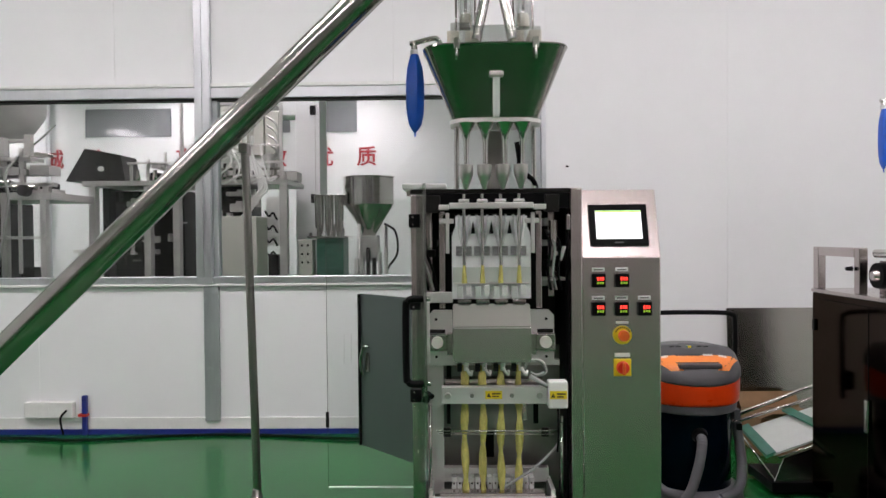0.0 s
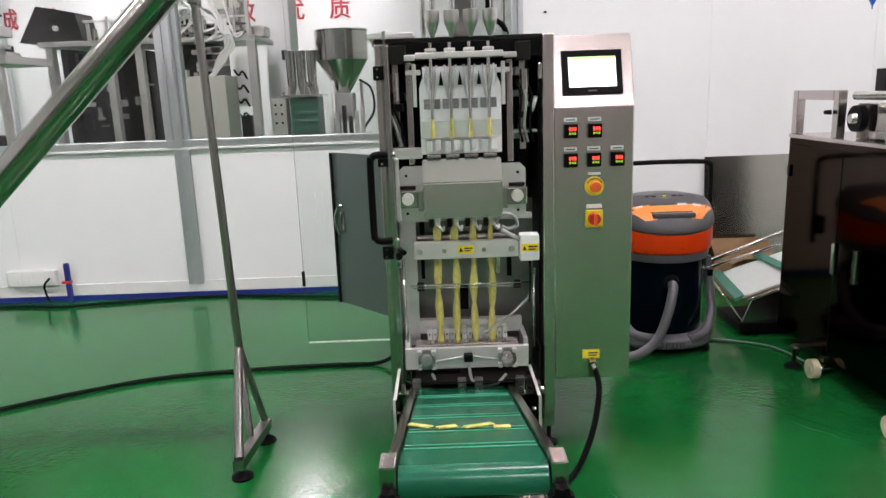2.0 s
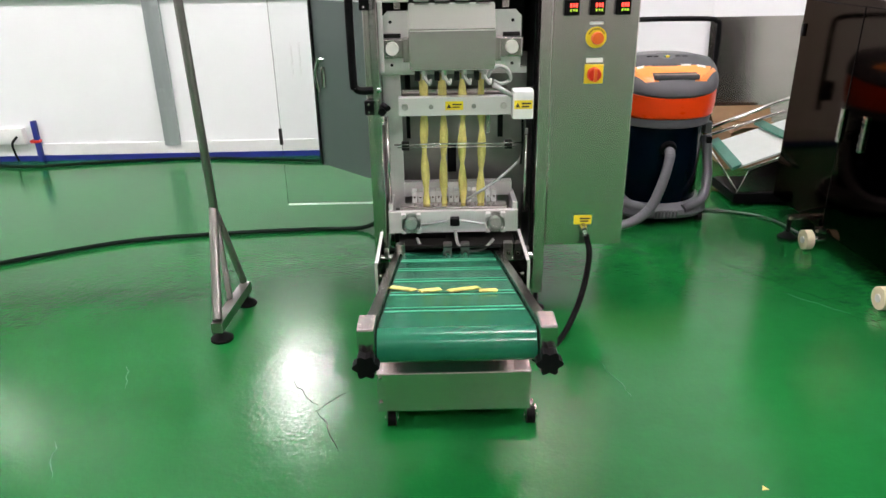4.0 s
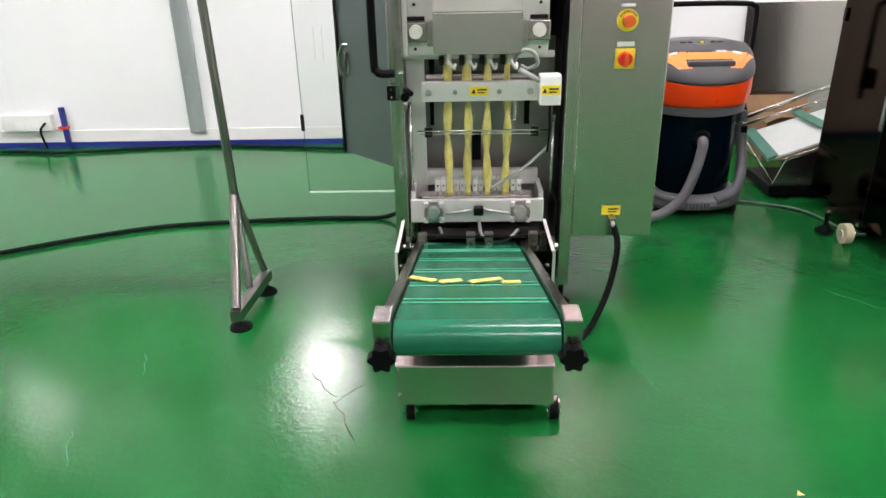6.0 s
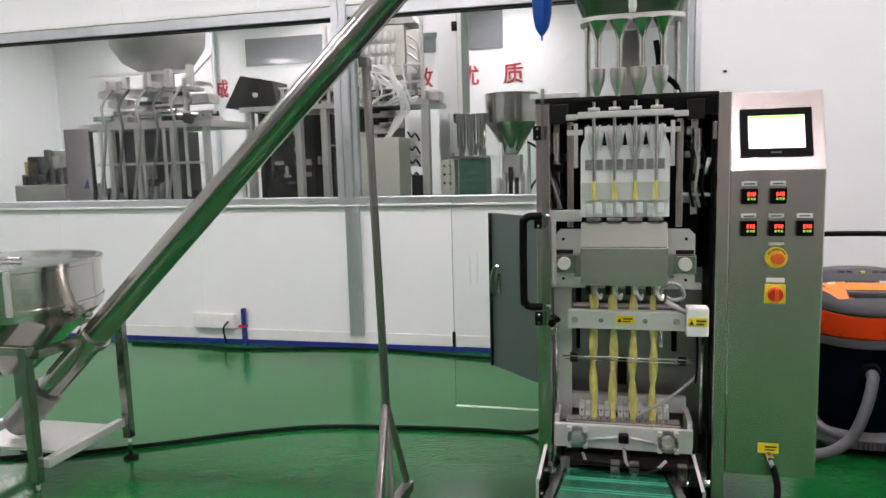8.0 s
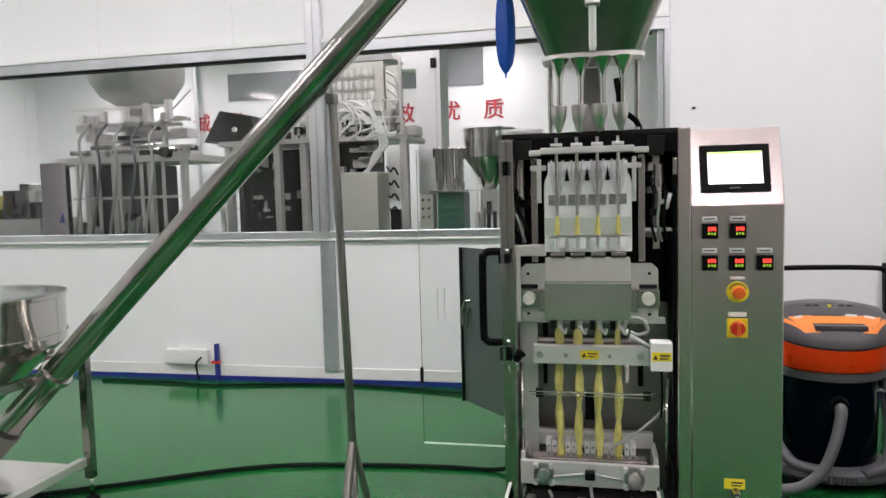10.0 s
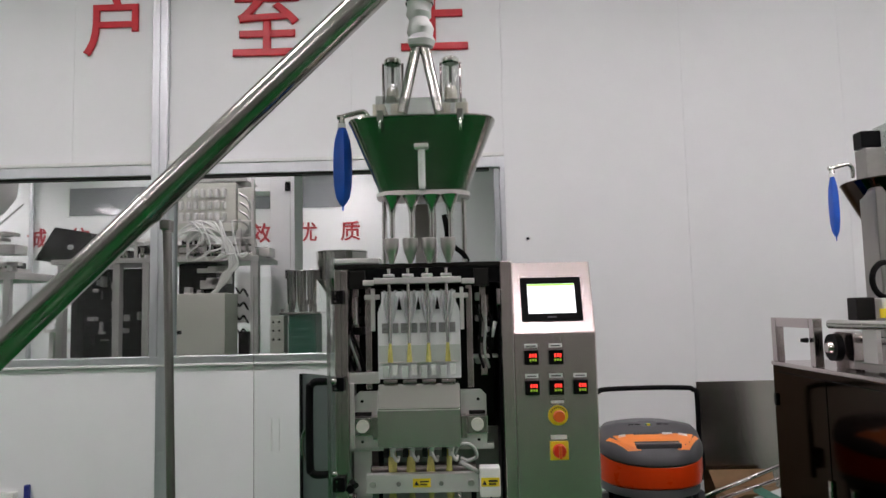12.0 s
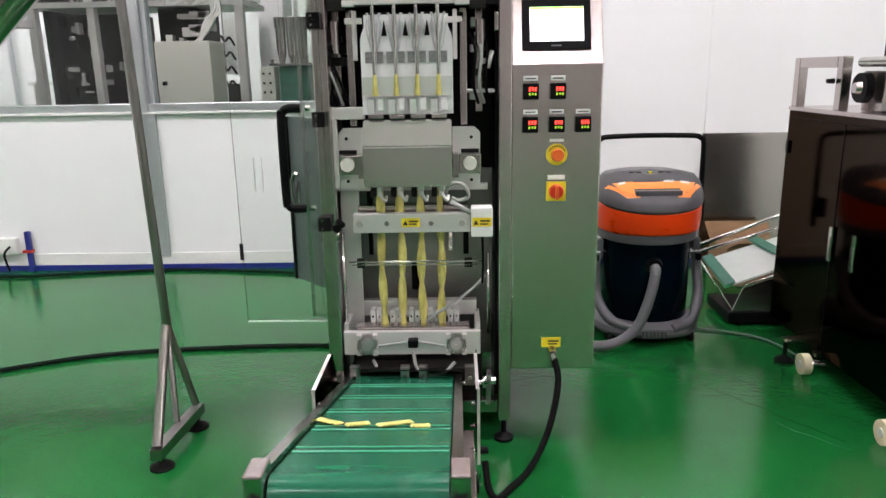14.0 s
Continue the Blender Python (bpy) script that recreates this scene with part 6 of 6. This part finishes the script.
for k in range(4):
    part("rib", B(-1.53, -1.27, 8.585, 8.599, 1.05 + 0.09 * k, 1.09 + 0.09 * k, bev=0.004), M_GRN, ps2)
part("deck", B(-1.66, -1.18, 8.55, 9.0, 1.431, 1.46, bev=0.004), M_POL, ps2)
for k, x in enumerate((-1.55, -1.43, -1.31)):
    part("pot", lathe(bmesh.new(), (x, 8.75, 0), [(0.03, 1.46), (0.05, 1.55), (0.055, 1.66), (0.058, 1.95), (0.05, 1.955)], 20), M_POL, ps2)
for k in range(8):
    x = -1.64 + 0.055 * k
    part("fitting", B(x, x + 0.035, 8.56, 8.60, 1.461, 1.50 + 0.05 * (k % 3), bev=0.004), rf.choice((M_POL, M_PLATE, M_WPL)), ps2)
part("panel_box", B(-1.76, -1.60, 8.55, 8.75, 0.9, 1.42, bev=0.008), M_HAMMER, ps2)
for z in (1.15, 1.25, 1.35):
    for x in (-1.72, -1.65):
        part("push_button", rod(bmesh.new(), (x, 8.549, z), (x, 8.535, z), 0.014, 0.013, 10), M_BLACK, ps2)

# framed machine with dome hood
lm = thing("dosing_machine", (-4.9, 7.6, 0), "steel dosing machine with round hood and open frame", "machine")
part("table", B(-5.75, -4.05, 7.45, 8.3, 1.85, 1.93, bev=0.008), M_FARST, lm)
part("upper_rail", B(-5.0, -4.02, 7.45, 7.52, 1.99, 2.03, bev=0.005), M_FARST, lm)
for x in (-4.14, -4.55, -5.0, -5.35):
    part("post", B(x - 0.03, x + 0.03, 7.45, 7.52, 0.0, 1.85, bev=0.004), M_FARST, lm)
part("rail_post", B(-4.14, -4.08, 7.45, 7.52, 1.931, 2.03), M_FARST, lm)
part("front_sheet", B(-5.93, -5.60, 7.42, 7.5, 0.6, 1.88, bev=0.006), M_STEELH, lm)
part("sheet_mark", slab(bmesh.new(), [(-5.72, 7.418, 1.20), (-5.64, 7.418, 1.20), (-5.66, 7.418, 1.32)], (0, 1, 0), 0.001), M_NBLUE, lm)
# Near-black block for the shade under the table.
part("bay_shade_block", B(-5.55, -4.75, 7.7, 8.3, 0.0, 1.84, bev=0.01), M_FARDK, lm)
part("hood", lathe(bmesh.new(), (-4.95, 7.9, 0), [(0.22, 2.52), (0.40, 2.62), (0.52, 2.80), (0.55, 3.1), (0.55, 3.5)], 36), M_FARGR, lm)
part("hood_base", lathe(bmesh.new(), (-4.95, 7.9, 0), [(0.30, 1.93), (0.30, 2.05), (0.16, 2.10), (0.16, 2.52)], 28), M_FARGR, lm)
for k in range(30):
    x = rf.uniform(-5.7, -4.2)
    z = rf.choice((1.931, 1.931, 2.12, 2.22, 2.32))
    w, h = rf.uniform(0.06, 0.3), rf.uniform(0.03, 0.11)
    part("mechanism", B(x, x + w, 7.55 + rf.uniform(0, 0.15), 7.8, z, z + h, bev=0.006), rf.choice((M_FARST, M_FARGR, M_POL, M_PLATE, M_FARDK)), lm)
part("mech_plate", B(-5.55, -4.35, 7.6, 7.85, 2.27, 2.31, bev=0.005), M_FARST, lm)
part("mech_plate", B(-5.4, -4.6, 7.6, 7.85, 2.10, 2.13, bev=0.005), M_FARST, lm)
for x in (-5.35, -4.45):
    part("mech_leg", B(x - 0.025, x + 0.025, 7.6, 7.65, 1.93, 2.40), M_FARST, lm)
part("shaft_end", rod(bmesh.new(), (-4.30, 7.44, 1.945), (-4.30, 7.36, 1.945), 0.06, 0.055, 18), M_FARDK, lm)
for k in range(5):
    x = -5.3 + 0.22 * k
    bm = bmesh.new()
    hose(bm, [(x, 7.5, 2.3), (x - 0.06, 7.38, 2.1), (x - 0.02, 7.36, 1.8), (x - 0.15, 7.38, 1.2), (x - 0.25, 7.4, 0.8)], 0.016, 8, 6)
    part("hanging_hose", bm, M_HOSE if k % 2 else M_TUBING, lm)
part("air_boom", rod(bmesh.new(), (-4.30, 7.5, 2.38), (-4.02, 7.5, 2.62), 0.010, 0.010, 8), M_TUBING, lm)
for k in range(12):
    x = rf.uniform(-5.5, -4.3)
    part("floor_part", B(x, x + 0.1, 7.5, 7.68, 1.0, 1.0 + rf.uniform(0.1, 0.5), bev=0.005), rf.choice((M_FARDK, M_FARGR, M_FARST)), lm)
lf = thing("sorting_machine", (-6.4, 7.6, 0), "low cluttered steel sorting machine", "machine")
part("frame", B(-6.75, -6.05, 7.5, 8.2, 0.0, 1.25, bev=0.01), M_FARGR, lf)
for k in range(16):
    x = rf.uniform(-6.75, -6.15)
    z = rf.uniform(1.25, 1.7)
    part("mechanism", B(x, x + rf.uniform(0.05, 0.25), 7.5, 7.75, 1.251, z, bev=0.006), rf.choice((M_FARST, M_POL, M_PLATE, M_FARDK, M_YEL)), lf)
tb = thing("work_table", (-4.5, 10.6, 0), "low steel work table with small parts", "table")
part("tabletop", B(-5.4, -4.0, 10.3, 11.0, 1.25, 1.30, bev=0.006), M_FARST, tb)
for x in (-5.35, -4.05, -4.7):
    part("leg", B(x - 0.03, x + 0.03, 10.4, 10.46, 0.0, 1.25), M_FARST, tb)

# light frames and small gear on the far machines
for k in range(9):
    x = -3.68 + 0.2 * k
    part("frame_bar", B(x, x + 0.03, 8.40, 8.43, 2.12, 2.30 + 0.07 * (k % 3), bev=0.003), M_PLATE if k % 2 else M_FARST, dm)
    part("small_fitting", lathe(bmesh.new(), (x + 0.09, 8.42, 2.12), [(0.02, 0), (0.03, 0.03), (0.018, 0.07), (0.022, 0.12)], 10), M_POL, dm)
part("frame_rail", B(-3.70, -1.90, 8.38, 8.41, 2.305, 2.33, bev=0.003), M_PLATE, dm)
part("frame_rail", B(-3.10, -1.90, 8.38, 8.41, 2.50, 2.52, bev=0.003), M_PLATE, dm)
for x in (-3.08, -1.93):
    part("frame_bar", B(x, x + 0.035, 8.38, 8.41, 2.12, 3.0, bev=0.003), M_PLATE, dm)
for k in range(6):
    bm = bmesh.new()
    x = -2.62 + 0.10 * k + rf.uniform(-0.04, 0.04)
    d = rf.uniform(-0.10, 0.12)
    hose(bm, [(x, 8.36, 2.52), (x + 0.05 + d, 8.30, 2.46), (x + 0.14 + d, 8.28, 2.30 - 0.04 * k), (x + 0.05 - d, 8.30, 2.14), (x - 0.05 + d, 8.32, 2.06)], 0.012, 8, 6)
    part("air_hose", bm, M_WPL, dm)
for k in range(4):
    bm = bmesh.new()
    z = 1.30 + 0.15 * k
    hose(bm, [(-2.12, 8.44, z), (-2.06, 8.38, z - 0.06), (-2.02, 8.40, z - 0.02), (-1.98, 8.44, z - 0.10)], 0.012, 8, 6)
    part("wire", bm, M_RUBBER, dm)
for k in range(5):
    x = -5.45 + 0.27 * k
    part("frame_bar", B(x, x + 0.03, 7.40, 7.43, 1.10, 1.85, bev=0.003), M_PLATE if k % 2 else M_FARST, lm)
    part("roller", rod(bmesh.new(), (x - 0.08, 7.46, 1.98 + 0.05 * (k % 2)), (x + 0.16, 7.46, 1.98 + 0.05 * (k % 2)), 0.03, 0.03, 14), M_POL, lm)
    part("bracket", B(x + 0.05, x + 0.12, 7.44, 7.50, 2.31, 2.40 + 0.03 * k, bev=0.004), M_PLATE, lm)
part("frame_rail", B(-5.5, -4.1, 7.40, 7.43, 1.45, 1.48, bev=0.003), M_FARST, lm)
part("frame_rail", B(-5.6, -4.3, 7.50, 7.53, 2.45, 2.48, bev=0.003), M_PLATE, lm)

# scraps on the floor
for x, y, a in ((1.03, 1.93, 0.6), (1.66, 2.33, 1.2), (1.98, 2.40, 0.2)):
    bm = bmesh.new()
    slab(bm, [(x + 0.012 * math.cos(a + t) * (1.0 if k % 2 else 0.45), y + 0.012 * math.sin(a + t) * (1.0 if k % 2 else 0.45), 0.0015) for k, t in enumerate([j * math.tau / 6 for j in range(6)])], (0, 0, 1), 0.002)
    solo("film_scrap", bm, M_YEL, "tiny scrap of yellowish film lying on the floor", "scrap", "scraps on the floor")
